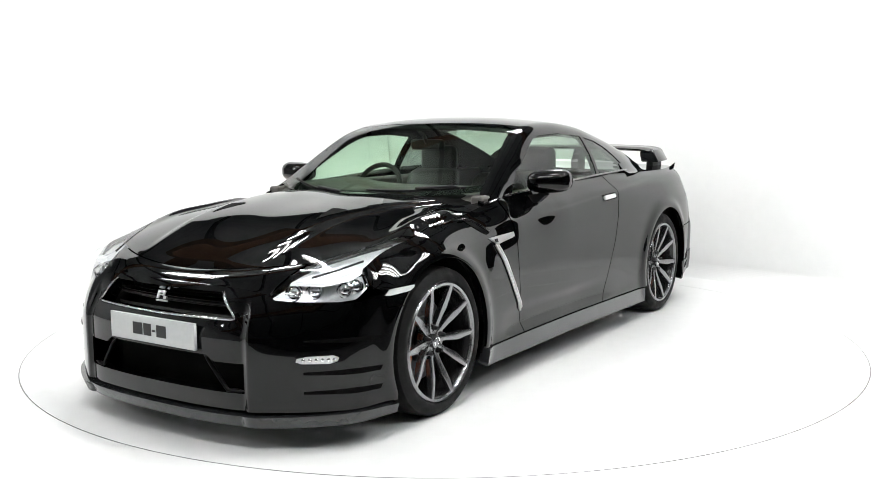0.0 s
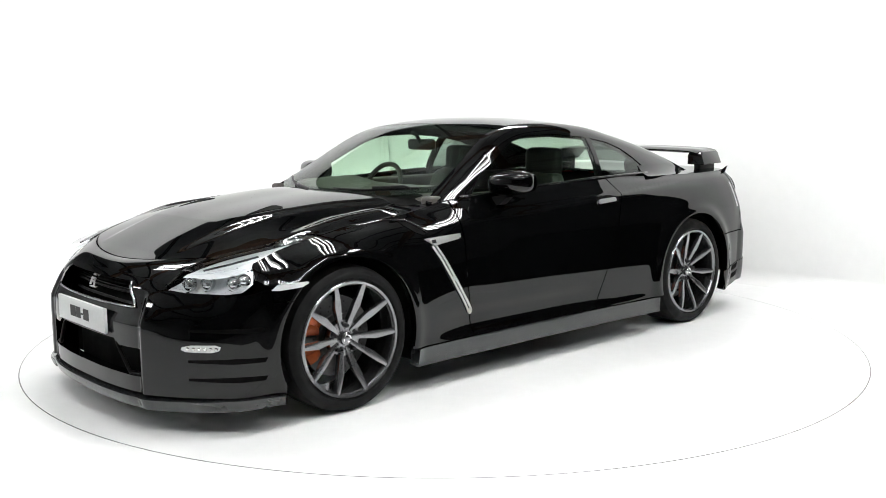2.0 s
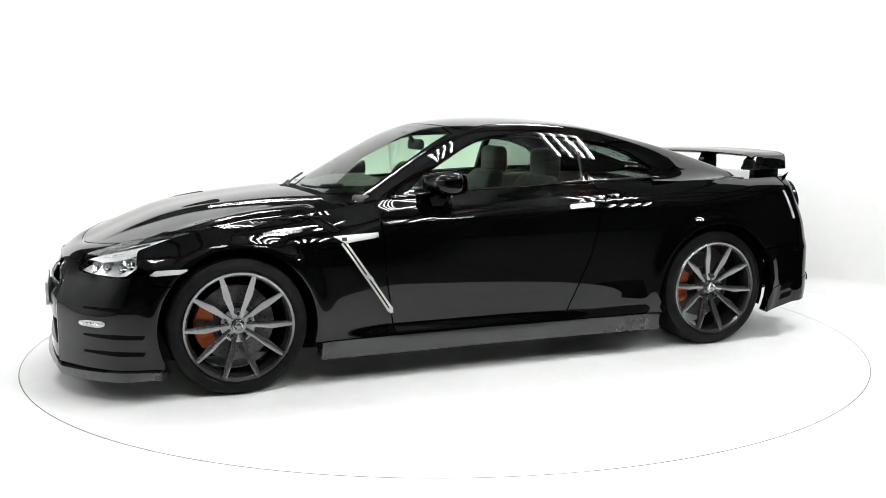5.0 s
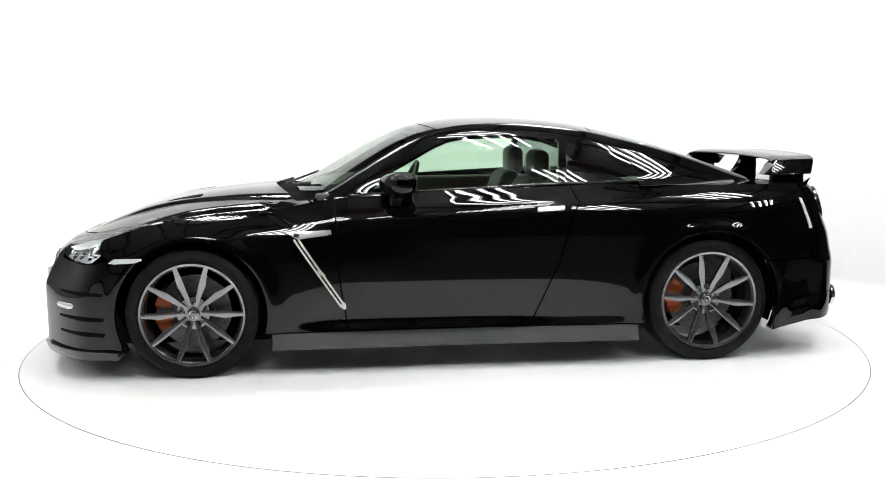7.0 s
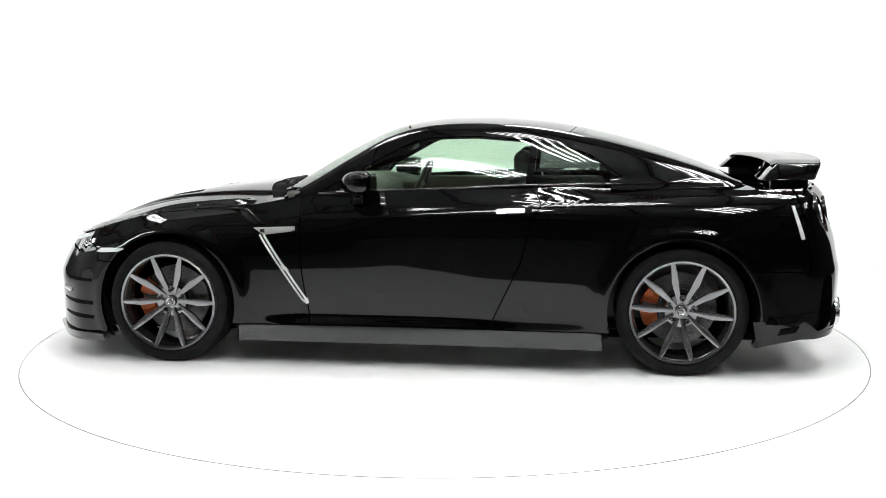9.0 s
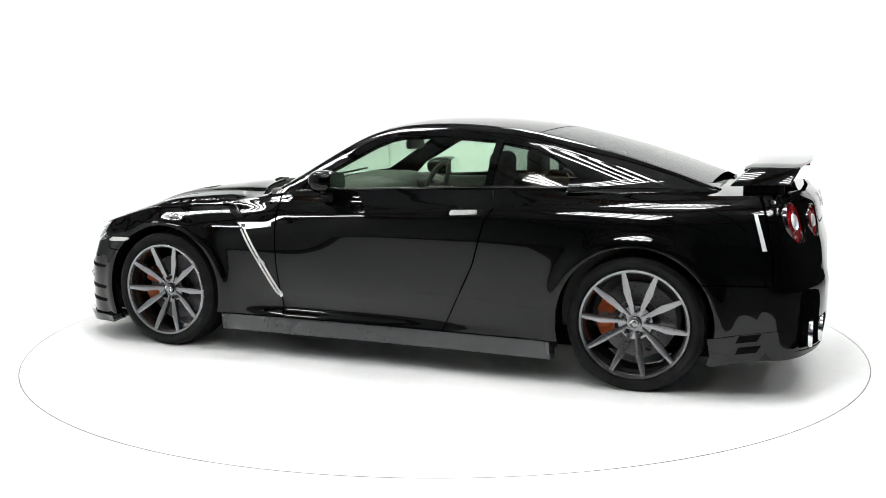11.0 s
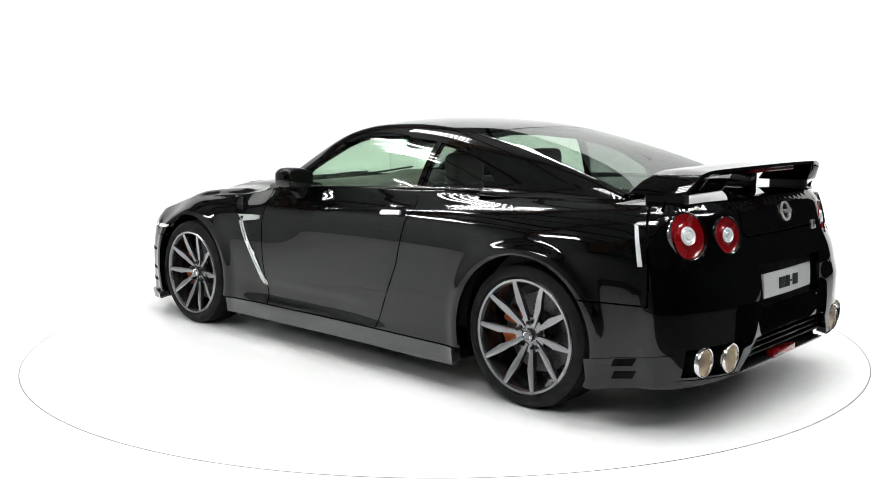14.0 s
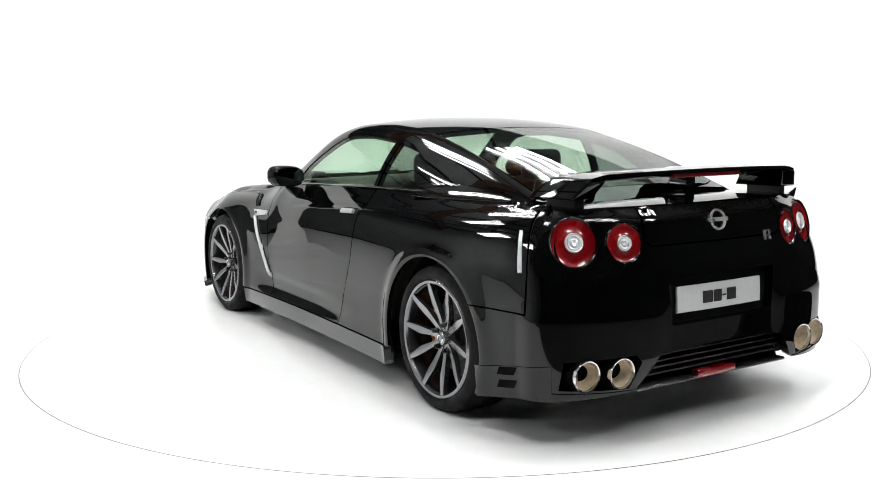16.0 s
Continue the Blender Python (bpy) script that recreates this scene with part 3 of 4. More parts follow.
    qx = lambda x: END - s_x(x)
    hb = [(0.0, 0.815), (Q(0.40), 0.815), (Q(0.43), 0.84), (Q(0.43), 0.972), (Q(0.70), 0.974), (qx(-1.985), 0.968), (qx(-2.0), 0.86), (qx(-2.024), 0.72), (qx(-2.03), 0.555), (qx(-1.71), 0.553)]
    hb += [(qx(x), z) for x, z in arc(AXR, HUB, AR, 146, 205, 12)] + [(qx(-1.76), 0.165), (qx(-2.0), 0.205), (Q(0.62), 0.225), (Q(0.5), 0.235), (Q(0.38), 0.372), (0.0, 0.388)]
    loop = hb[:-1] + [(0.0, 0.388)] + [(-q, z) for q, z in hb[::-1][1:-1]]
    recess = [(-0.335, 0.685), (0.335, 0.685), (0.31, 0.485), (-0.31, 0.485)]
    pipes = [(Q(0.815), 0.262), (Q(0.80), 0.378), (Q(0.505), 0.388), (Q(0.475), 0.355), (Q(0.53), 0.248)]
    wells = [[(sg * Q(y) + 1.02 * r * math.cos(a), z + 1.02 * r * math.sin(a)) for a in np.linspace(0, 2 * math.pi, 37)[:-1]] for y, z, r in TAIL_LAMPS for sg in (1, -1)]
    panel("rear_bumper", loop, tail, PAINT, car, holes=[recess, pipes, [(-q, z) for q, z in pipes]] + wells, step=0.02, thick=0.05)
    panel("plate_recess", [(-0.34, 0.69), (0.34, 0.69), (0.32, 0.48), (-0.32, 0.48)], tail, PLASTIC, car, lift=-0.045, thick=0.004)
    lid = [(0.0, 0.822), (Q(0.39), 0.822), (Q(0.422), 0.845), (Q(0.422), 0.975), (0.0, 0.976)]
    panel("boot_lid", lid + [(-q, z) for q, z in lid[::-1][1:-1]], tail, PAINT, car, step=0.028)
    for sg in (1, -1):
        panel("exhaust_well", [(sg * q, z) for q, z in ((Q(0.83), 0.25), (Q(0.82), 0.39), (Q(0.48), 0.40), (Q(0.44), 0.24))], tail, DARK, car, lift=-0.06, thick=0.004)
        for x, y in ((-2.168, 0.718), (-2.212, 0.57)):
            tip = lathe("exhaust_tip", [(0.057, -0.02), (0.0585, 0.0), (0.06, 0.006), (0.065, 0.008), (0.067, 0.0), (0.067, -0.012)], CHROME, car, at=(x - 0.032, sg * y, 0.316), n=40, rot=Matrix.Rotation(radians(90), 3, "Z"), label="polished double-wall exhaust tip")
            lathe("outer_pipe", [(0.066, -0.012), (0.066, -0.2)], DARK, tip, at=(x - 0.032, sg * y, 0.316), n=40, rot=Matrix.Rotation(radians(90), 3, "Z"))
            lathe("inner_pipe", [(0.0, -0.06), (0.034, -0.06), (0.05, -0.035), (0.057, -0.006)], EXHAUST, tip, at=(x - 0.032, sg * y, 0.316), n=40, rot=Matrix.Rotation(radians(90), 3, "Z"))
    # diffuser
    bm = bmesh.new()
    V = [bm.verts.new(p) for p in ((-2.20, -0.46, 0.225), (-2.20, 0.46, 0.225), (-2.20, 0.37, 0.385), (-2.20, -0.37, 0.385), (-1.75, -0.5, 0.13), (-1.75, 0.5, 0.13), (-2.0, 0.37, 0.385), (-2.0, -0.37, 0.385))]
    for f in ((4, 5, 6, 7), (5, 1, 2, 6), (0, 4, 7, 3), (0, 1, 5, 4), (7, 6, 2, 3)):
        bm.faces.new([V[i] for i in f])
    dif = part("diffuser", bm, PLASTIC, car, smooth=False)
    for k in range(4):
        bm = bmesh.new()
        box(bm, -2.225, -2.0, -0.38 - 0.02 * k, 0.38 + 0.02 * k, 0.355 - 0.026 * k, 0.362 - 0.026 * k)
        part("slat", bm, PLASTIC, dif, smooth=False)
    bm = bmesh.new()
    box(bm, -2.235, -1.9, -0.47, 0.47, 0.222, 0.236, 0.005)
    part("diffuser_edge", bm, SATIN, dif)
    bm = bmesh.new()
    box(bm, -2.243, -2.2, -0.12, 0.12, 0.226, 0.262, 0.006)
    part("fog_lamp", bm, RED, car, "red rear fog lamp strip")
    # --- hood, cowl, deck ---
    hx = [(HOOD_FRONT(abs(y)), y) for y in np.linspace(-0.58, 0.58, 24)]
    edge = [(x, cap_edge(x)[0] - 0.004) for x in np.linspace(1.47, 0.86, 14)]
    hood = [(x, -y) for x, y in edge[::-1]] + [(1.6, -0.749), (1.76, -0.674), (1.90, -0.603)] + hx[1:-1] + [(1.90, 0.603), (1.76, 0.674), (1.6, 0.749)] + edge + [(0.98 - 0.15 * (y / 0.7) ** 2, y) for y in np.linspace(0.66, -0.66, 16)]
    panel("hood", hood, hood_top, PAINT, car, step=0.016)
    de = [(x, cap_edge(x)[0] - 0.002) for x in np.linspace(-1.0, -1.93, 16)]
    deck = de + [(-2.02, 0.735), (-2.075, 0.66), (-2.12, 0.4), (-2.13, 0), (-2.12, -0.4), (-2.075, -0.66), (-2.02, -0.735)] + [(x, -y) for x, y in de[::-1]]
    panel("rear_deck", deck, deck_top, PAINT, car, step=0.028)
    # --- greenhouse ---
    ws = [(0.95 - 0.27 * (y / 0.69) ** 2, y) for y in np.linspace(-0.685, 0.685, 20)] + [(0.12 + 0.02 - 0.06 * (y / 0.56) ** 2, y) for y in np.linspace(0.56, -0.56, 16)]
    panel("windscreen", ws, roof_top, GLASS, car, step=0.05, thick=0.005, label="clear laminated windscreen")
    roof = [(0.13 - 0.06 * (y / 0.56) ** 2, y) for y in np.linspace(-0.558, 0.558, 20)] + [(x, RAIL_Y(x) - RAIL_IN(x)) for x in np.linspace(0.03, -0.9, 14)] + [(-0.80 - 0.05 * (1 - (y / 0.56) ** 2), y) for y in np.linspace(0.54, -0.54, 14)] + [(x, RAIL_IN(x) - RAIL_Y(x)) for x in np.linspace(-0.9, 0.03, 14)]
    panel("roof", roof, roof_top, PAINT, car, step=0.03)
    rg = [(-0.81 - 0.05 * (1 - (y / 0.54) ** 2), y) for y in np.linspace(-0.53, 0.53, 14)] + [(-1.66, 0.57)] + [(-1.70, y) for y in np.linspace(0.5, -0.5, 8)] + [(-1.66, -0.57)]
    panel("rear_window", rg, roof_top, REAR_GLASS, car, step=0.05, thick=0.005, label="tinted rear window")
    frit = [(0.145 - 0.06 * (y / 0.56) ** 2, y) for y in np.linspace(-0.555, 0.555, 16)] + [(0.205 - 0.06 * (y / 0.56) ** 2, y) for y in np.linspace(0.565, -0.565, 16)]
    panel("screen_border", frit, roof_top, DARK, car, step=0.05, thick=0.002, lift=-0.008)
    frit = [(0.93 - 0.27 * (y / 0.69) ** 2, y) for y in np.linspace(-0.68, 0.68, 20)] + [(0.86 - 0.26 * (y / 0.69) ** 2, y) for y in np.linspace(0.68, -0.68, 20)]
    panel("screen_border", frit, roof_top, DARK, car, step=0.05, thick=0.002, lift=-0.008)
    frit = [(-0.815 - 0.05 * (1 - (y / 0.54) ** 2), y) for y in np.linspace(-0.53, 0.53, 14)] + [(-0.87 - 0.05 * (1 - (y / 0.54) ** 2), y) for y in np.linspace(0.53, -0.53, 14)]
    panel("screen_border", frit, roof_top, DARK, car, step=0.05, thick=0.002, lift=-0.008)
    pil = [(x, RAIL_Y(x) - RAIL_IN(x)) for x in np.linspace(0.76, 0.05, 16)] + [(0.075, 0.558), (0.14, 0.556), (0.40, 0.622), (0.66, 0.676)]
    both(panel("windscreen_pillar", pil, roof_top, PAINT, car, step=0.03))
    cp = [(x, RAIL_Y(x) - RAIL_IN(x)) for x in np.linspace(-0.905, -1.74, 14)] + [(-1.74, 0.4), (-1.71, 0.5), (-1.665, 0.574), (-1.3, 0.562), (-0.81, 0.537)]
    both(panel("rear_pillar", cp, roof_top, PAINT, car, step=0.03))
    both(panel("roof_rail", [(0.76, 0.0), (0.76, 1.0), (-1.72, 1.0), (-1.72, 0.0)], rail_round, PAINT, car, step=0.03, aspect=4.5))
    both(panel("pillar_foot", [(-1.02, 0.0), (-1.02, 1.0), (-1.62, 1.0), (-1.62, 0.0)], pillar_round, PAINT, car, step=0.03, aspect=4.5, thick=0.003))
    both(tube("belt_trim", [Vector(side_top(x, BASE_Z(x) + 0.006)) + Vector((0, 0.006, 0)) for x in np.linspace(0.56, -1.08, 40)], 0.007, GLOSS_TRIM, car, n=8, label="gloss black belt moulding"))
    # side frame with the two openings
    railp = [(x, RAIL_Z(x) - rail_drop(x)) for x in np.linspace(0.70, -1.74, 40)]
    basep = [(x, BASE_Z(x)) for x in np.linspace(-1.74, 0.70, 40)]
    frontw = [(0.47, 0.945), (0.36, 1.05), (0.10, 1.19), (0.02, 1.222), (-0.06, 1.238), (-0.3, 1.245), (-0.60, 1.222), (-0.575, 0.99), (0.0, 0.967)]
    rearw = [(-0.64, 1.214), (-0.8, 1.186), (-0.92, 1.143), (-1.0, 1.09), (-1.075, 1.03), (-1.085, 1.003), (-1.06, 0.995), (-0.61, 0.992)]
    both(panel("window_frame", railp + basep, side_top, PAINT, car, holes=[frontw, rearw], step=0.018, thick=0.03))
    both(panel("side_window", frontw, side_top, GLASS, car, step=0.06, thick=0.004, lift=-0.004, label="clear side window"))
    both(panel("quarter_window", rearw, side_top, QUARTER_GLASS, car, step=0.06, thick=0.004, lift=-0.004, label="tinted rear quarter window"))
    return car


def wheel(front):
    w = new("wheel")
    R, RR, W = HUB + 0.004, 0.272, 0.255 if front else 0.285
    h = W / 2
    lathe("tyre", [(RR - 0.004, -h + 0.02), (RR + 0.02, -h + 0.005), (R - 0.03, -h), (R - 0.008, -h + 0.02), (R, -h + 0.05), (R, h - 0.05), (R - 0.008, h - 0.02), (R - 0.03, h - 0.003), (RR + 0.03, h), (RR + 0.012, h - 0.004), (RR, h - 0.02)], RUBBER, w, n=96)
    rim = lathe("rim", [(RR, -h + 0.02), (RR - 0.02, -h + 0.03), (0.235, -0.02), (0.243, h - 0.05), (0.252, h - 0.02), (0.262, h - 0.012), (RR + 0.002, h - 0.012), (RR, h - 0.03)], BARREL, w, n=96)
    lathe("rim_edge", [(0.255, h - 0.016), (0.259, h - 0.006), (RR - 0.002, h - 0.003), (RR + 0.004, h - 0.010)], ALLOY, rim, n=96)
    for k in range(5):
        for sg in (-1, 1):
            V = []
            sec = [(0.042, 0.0125, h - 0.056, 0.03, 0), (0.085, 0.0125, h - 0.050, 0.03, 0.001), (0.125, 0.0145, h - 0.040, 0.03, 0.003), (0.162, 0.0185, h - 0.029, 0.028, 0.004), (0.21, 0.0150, h - 0.017, 0.024, 0.001), (0.259, 0.0110, h - 0.008, 0.02, 0)]
            for i, (r, hw, o, th, out) in enumerate(sec):
                q = radians(90 + 72 * k + sg * (18.6 - 0.16 * i))
                rad, tan = Vector((math.cos(q), 0, math.sin(q))), Vector((-math.sin(q), 0, math.cos(q)))
                c = rad * r + tan * sg * out
                V += [c - tan * hw + Vector((0, o, 0)), c + tan * hw + Vector((0, o, 0)), c + tan * hw * 0.9 + Vector((0, o - th, 0)), c - tan * hw * 0.9 + Vector((0, o - th, 0))]
            F = [(4 * i + j, 4 * i + (j + 1) % 4, 4 * i + 4 + (j + 1) % 4, 4 * i + 4 + j) for i in range(5) for j in range(4)] + [(0, 1, 2, 3), (23, 22, 21, 20)]
            bm = bmesh.new()
            vs = [bm.verts.new(v) for v in V]
            for f in F:
                bm.faces.new([vs[i] for i in f])
            bmesh.ops.bevel(bm, geom=[e for e in bm.edges if all(vs.index(v) % 4 < 2 for v in e.verts) and abs(vs.index(e.verts[0]) - vs.index(e.verts[1])) == 4], offset=0.0016, segments=2, affect="EDGES", profile=0.5)
            part("spoke", bm, ALLOY, w, angle=24)
        q = radians(90 + 72 * k)
        lathe("lug_nut", [(0.0, 0.002), (0.006, 0.002), (0.007, 0.012), (0.009, 0.012), (0.012, 0.0), (0.012, -0.02)], GUNMETAL, w, at=(0.062 * math.cos(q), h - 0.045, 0.062 * math.sin(q)), n=10)
    lathe("hub", [(0.0, h - 0.058), (0.085, h - 0.062), (0.09, h - 0.09), (0.03, h - 0.1)], ALLOY, w, n=40)
    cap = lathe("centre_cap", [(0.0, h - 0.036), (0.022, h - 0.037), (0.03, h - 0.042), (0.033, h - 0.065)], ALLOY, w, n=32)
    lathe("cap_ring", [(0.015, h - 0.036), (0.019, h - 0.033), (0.022, h - 0.037)], CHROME, cap, n=32)
    return w


def brakes(front, car, x, sg):
    y = 0.79
    d = lathe("brake_disc", [(0.07, 0.0), (0.075, 0.02), (0.105, 0.02), (0.107, 0.006), (0.19, 0.006), (0.19, -0.02), (0.06, -0.02)], DISC, car, at=(x, sg * (y - 0.01), HUB), n=72, rot=None if sg > 0 else Matrix.Rotation(math.pi, 3, "Z"))
    # the holes' inner shade, painted as dark hexagons on the disc face
    V, F = [], []
    for r, n, o in ((0.125, 15, 0), (0.145, 15, 0.1), (0.165, 15, 0.2)):
        for k in range(n):
            a = 2 * math.pi * k / n + o
            b = len(V)
            V += [(x + r * math.cos(a) + 0.0045 * math.cos(q), sg * (y - 0.0025), HUB + r * math.sin(a) + 0.0045 * math.sin(q)) for q in (2 * math.pi * j / 6 for j in range(6))]
            F.append(tuple(range(b, b + 6)))
    tagged(link("drilled_holes", V, F, HOLE, d, False), kind="stuff")
    bm = bmesh.new()
    a0, a1 = (-34, 37) if front else (-28, 34)
    V = []
    for i in range(15):
        a = radians(a0 + (a1 - a0) * i / 14)
        w = 0.010 * math.sin(math.pi * i / 14)
        split = (0.06 if i == 7 else 0.045) if 6 <= i <= 8 else 0.006 * (i % 3 == 0)
        for r, o in ((0.125 - w, -0.03), (0.128 - w, 0.026 - split), (0.16, 0.04 - split), (0.195 + w, 0.028 - split), (0.205, -0.03)):
            V.append(bm.verts.new((x + r * math.cos(a), sg * (y + o), HUB + r * math.sin(a))))
    for i in range(14):
        for j in range(4):
            bm.faces.new((V[5 * i + j], V[5 * i + j + 1], V[5 * i + 6 + j], V[5 * i + 5 + j]))
    bm.faces.new(V[:5])
    bm.faces.new(V[-5:])
    part("brake_caliper", bm, CALIPER, car, "orange painted brake caliper")


def details(car):
    both = lambda ob: (ob, mirror(ob))
    S, sx, Q = s_front, s_x, q_rear
    # --- dark lining behind the panels, floor pan and wheel housings ---
    AR = 0.40
    lining = [(1.7, 0.2), (1.85, 0.55), (1.85, 0.58), (1.39, 0.76), (0.95, 0.74), (0.6, 0.84), (-0.6, 0.90), (-1.9, 0.88), (-2.0, 0.5), (-1.8, 0.22)] + arc(AXR, HUB, AR, 200, -20, 30) + [(-0.9, 0.16), (0.9, 0.16)] + arc(AXF, HUB, AR, 200, -20, 30)
    both(panel("lining", lining, flank, DARK, car, step=0.08, lift=-0.03, thick=0.004))
    fl = [(S(0.58), 0.14), (S(0.58), 0.67), (0, 0.67), (-S(0.58), 0.67), (-S(0.58), 0.14), (0, 0.14)]
    panel("grille_backing", fl, band, DARK, car, step=0.06, lift=-0.12, thick=0.004)
    ww = [(sx(1.72), 0.13), (sx(1.84), 0.58), (S(0.5), 0.63), (S(0.5), 0.13)]
    both(panel("bumper_backing", ww, band, DARK, car, step=0.06, lift=-0.04, thick=0.004))
    tb = [(Q(0.9), 0.24), (Q(0.9), 0.95), (0, 0.95), (-Q(0.9), 0.95), (-Q(0.9), 0.24), (-Q(0.3), 0.40), (Q(0.3), 0.40)]
    panel("tail_backing", tb, tail, DARK, car, step=0.06, lift=-0.075, thick=0.004)
    bm = bmesh.new()
    box(bm, -1.85, 2.05, -0.62, 0.62, 0.13, 0.2, 0.02)
    box(bm, -0.95, 0.95, -0.86, 0.86, 0.145, 0.2, 0.01)
    part("floor_pan", bm, DARK, car)
    for x in (AXF, AXR):
        for sg in (1, -1):
            V, F = [], []
            for i in range(25):
                a = radians(200 - 220 * i / 24)
                for y in (0.855, 0.62):
                    V.append((x + 0.405 * math.cos(a), sg * y, HUB + 0.405 * math.sin(a)))
            F = [(2 * i, 2 * i + 1, 2 * i + 3, 2 * i + 2) for i in range(24)] + [tuple(2 * i + 1 for i in range(25))]
            link("wheel_housing", V, F, DARK, car, False)
    # --- headlights ---
    low = [(S(0.575), 0.628), (S(0.66), 0.618), (sx(2.0), 0.612), (sx(1.93), 0.617), (sx(1.87), 0.66), (sx(1.855), ZTOP(1.86) - 0.012), (sx(1.95), ZTOP(1.95) - 0.002), (sx(2.02), 0.69), (S(0.64), 0.672)]
    edge = [(x, cap_edge(x)[0] - 0.003) for x in np.linspace(2.0, 1.5, 12)]
    inner = [(1.5, 0.80), (1.60, 0.755), (1.76, 0.68), (1.90, 0.61), (1.97, 0.585), (2.03, 0.58), (2.06, 0.60)]
    for part_loop, f in ((low, band), (edge + inner, hood_top)):
        hl = panel("headlight", part_loop, f, LENS, car, step=0.03, lift=0.002, thick=0.004, label="clear headlight cover over silver reflectors")
        bowl = panel("reflector", part_loop, f, LAMP_WHITE, hl, step=0.03, lift=-0.03, thick=0.0)
        mirror(hl)
    for pts in ([(1.96, 0.60), (1.86, 0.655), (1.74, 0.715), (1.6, 0.785)], [(1.99, 0.66), (1.90, 0.715), (1.78, 0.765)]):
        both(tube("lamp_divider", [Vector(hood_top(x, y)) - Vector((0, 0, 0.008)) for x, y in pts], 0.005, GUNMETAL, car, n=6))
    for s0, z0, r in ((S(0.66), 0.648, 0.03), (S(0.735), 0.655, 0.03), (sx(1.975), 0.66, 0.028), (sx(1.92), 0.672, 0.024)):
        p, n = normal_at(band, s0, z0)
        d = (n + Vector((0.9, 0, 0))).normalized()
        rot = Vector((0, 1, 0)).rotation_difference(d).to_matrix()
        for sg in (1, -1):
            at = p - n * 0.022
            lamp = lathe("projector_lamp", [(0.0, 0.012), (r * 0.5, 0.010), (r * 0.8, 0.004), (r, -0.006), (r * 1.02, -0.02)], CHROME, car, at=at, n=28, rot=rot)
            lathe("projector_ring", [(r, -0.008), (r * 1.08, 0.002), (r * 1.25, 0.0), (r * 1.3, -0.015)], CHROME, lamp, at=at, n=28, rot=rot)
            if sg < 0:
                for o in (lamp, *lamp.children):
                    for v in o.data.vertices:
                        v.co.y = -v.co.y
                    o.data.flip_normals()
    # --- nose ---
    ring = lambda lp, f, lift: [normal_at(f, u, v)[0] + normal_at(f, u, v)[1] * lift for u, v in dense(lp, 0.03)]
    tube("grille_frame", ring([(0.345, 0.637), (0.44, 0.533), (0.0, 0.528), (-0.44, 0.533), (-0.345, 0.637), (-0.44, 0.533), (0.0, 0.528), (0.44, 0.533)], band, 0.003), 0.006, CHROME, car, True, "chrome strip round the upper grille", n=6)
    for k in range(4):
        panel("grille_bar", [(-0.40, 0.553 + 0.022 * k), (0.40, 0.553 + 0.022 * k), (0.40, 0.558 + 0.022 * k), (-0.40, 0.558 + 0.022 * k)], band, PLASTIC, car, step=0.06, lift=-0.07, thick=0.02)
    tube("intake_frame", ring([(0.285, 0.383), (0.40, 0.243), (0.485, 0.243), (0.40, 0.243)], band, -0.012), 0.009, PLASTIC, car, True, n=6)
    tube("intake_frame", ring([(-0.285, 0.383), (-0.40, 0.243), (-0.485, 0.243), (-0.40, 0.243)], band, -0.012), 0.009, PLASTIC, car, True, n=6)
    badge = panel("nose_badge", [(-0.04, 0.572), (0.04, 0.572), (0.035, 0.577), (0.0, 0.579), (-0.035, 0.577)], band, SATIN_CHROME, car, step=0.02, lift=-0.012, thick=0.01, label="small chrome badge of plain strokes in the grille")
    for u0, u1, z0, z1 in ((-0.032, -0.02, 0.583, 0.622), (-0.02, 0.012, 0.613, 0.622), (0.004, 0.014, 0.598, 0.622), (-0.02, 0.01, 0.598, 0.604), (0.012, 0.03, 0.583, 0.596), (-0.036, -0.006, 0.63, 0.651), (0.004, 0.036, 0.644, 0.651), (0.016, 0.024, 0.63, 0.644)):
        panel("stroke", [(u0, z0), (u1, z0), (u1, z1), (u0, z1)], band, SATIN_CHROME, badge, step=0.03, lift=-0.008, thick=0.006)
    face = lambda u, v: (2.262, u, v)
    plate = panel("number_plate", [(-0.262, 0.40), (0.262, 0.40), (0.262, 0.512), (-0.262, 0.512)], face, PLATE, car, step=0.06, lift=0.008, thick=0.014, label="silver show plate with dark bars")
    for u0, u1, z0, z1 in ((-0.115, -0.055, 0.43, 0.482), (-0.048, 0.0, 0.43, 0.482), (0.006, 0.026, 0.45, 0.458), (0.034, 0.092, 0.43, 0.482)):
        panel("bar", [(u0, z0), (u1, z0), (u1, z1), (u0, z1)], face, INK, plate, step=0.03, lift=0.0105, thick=0.002)
    # side slots of the nose, their shade laid on as flat black patches, with the daytime lamp
    for z, h, m in ((0.455, 0.010, DARK), (0.325, 0.012, DARK), (0.245, 0.012, DARK)):
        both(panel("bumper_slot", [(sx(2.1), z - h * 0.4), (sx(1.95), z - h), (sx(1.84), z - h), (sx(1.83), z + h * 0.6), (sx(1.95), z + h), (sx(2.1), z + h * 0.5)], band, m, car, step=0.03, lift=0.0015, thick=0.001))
    drl = panel("daytime_lamp", [(sx(2.118), 0.376), (sx(2.105), 0.367), (sx(2.03), 0.365), (sx(2.008), 0.374), (sx(2.003), 0.389), (sx(2.02), 0.398), (sx(2.09), 0.396), (sx(2.115), 0.388)], band, LAMP_CLEAR, car, step=0.02, lift=0.004, thick=0.008, label="white daytime running lamp strip")
    for k in range(6):
        p, n = normal_at(band, sx(2.10 - 0.0165 * k), 0.381)
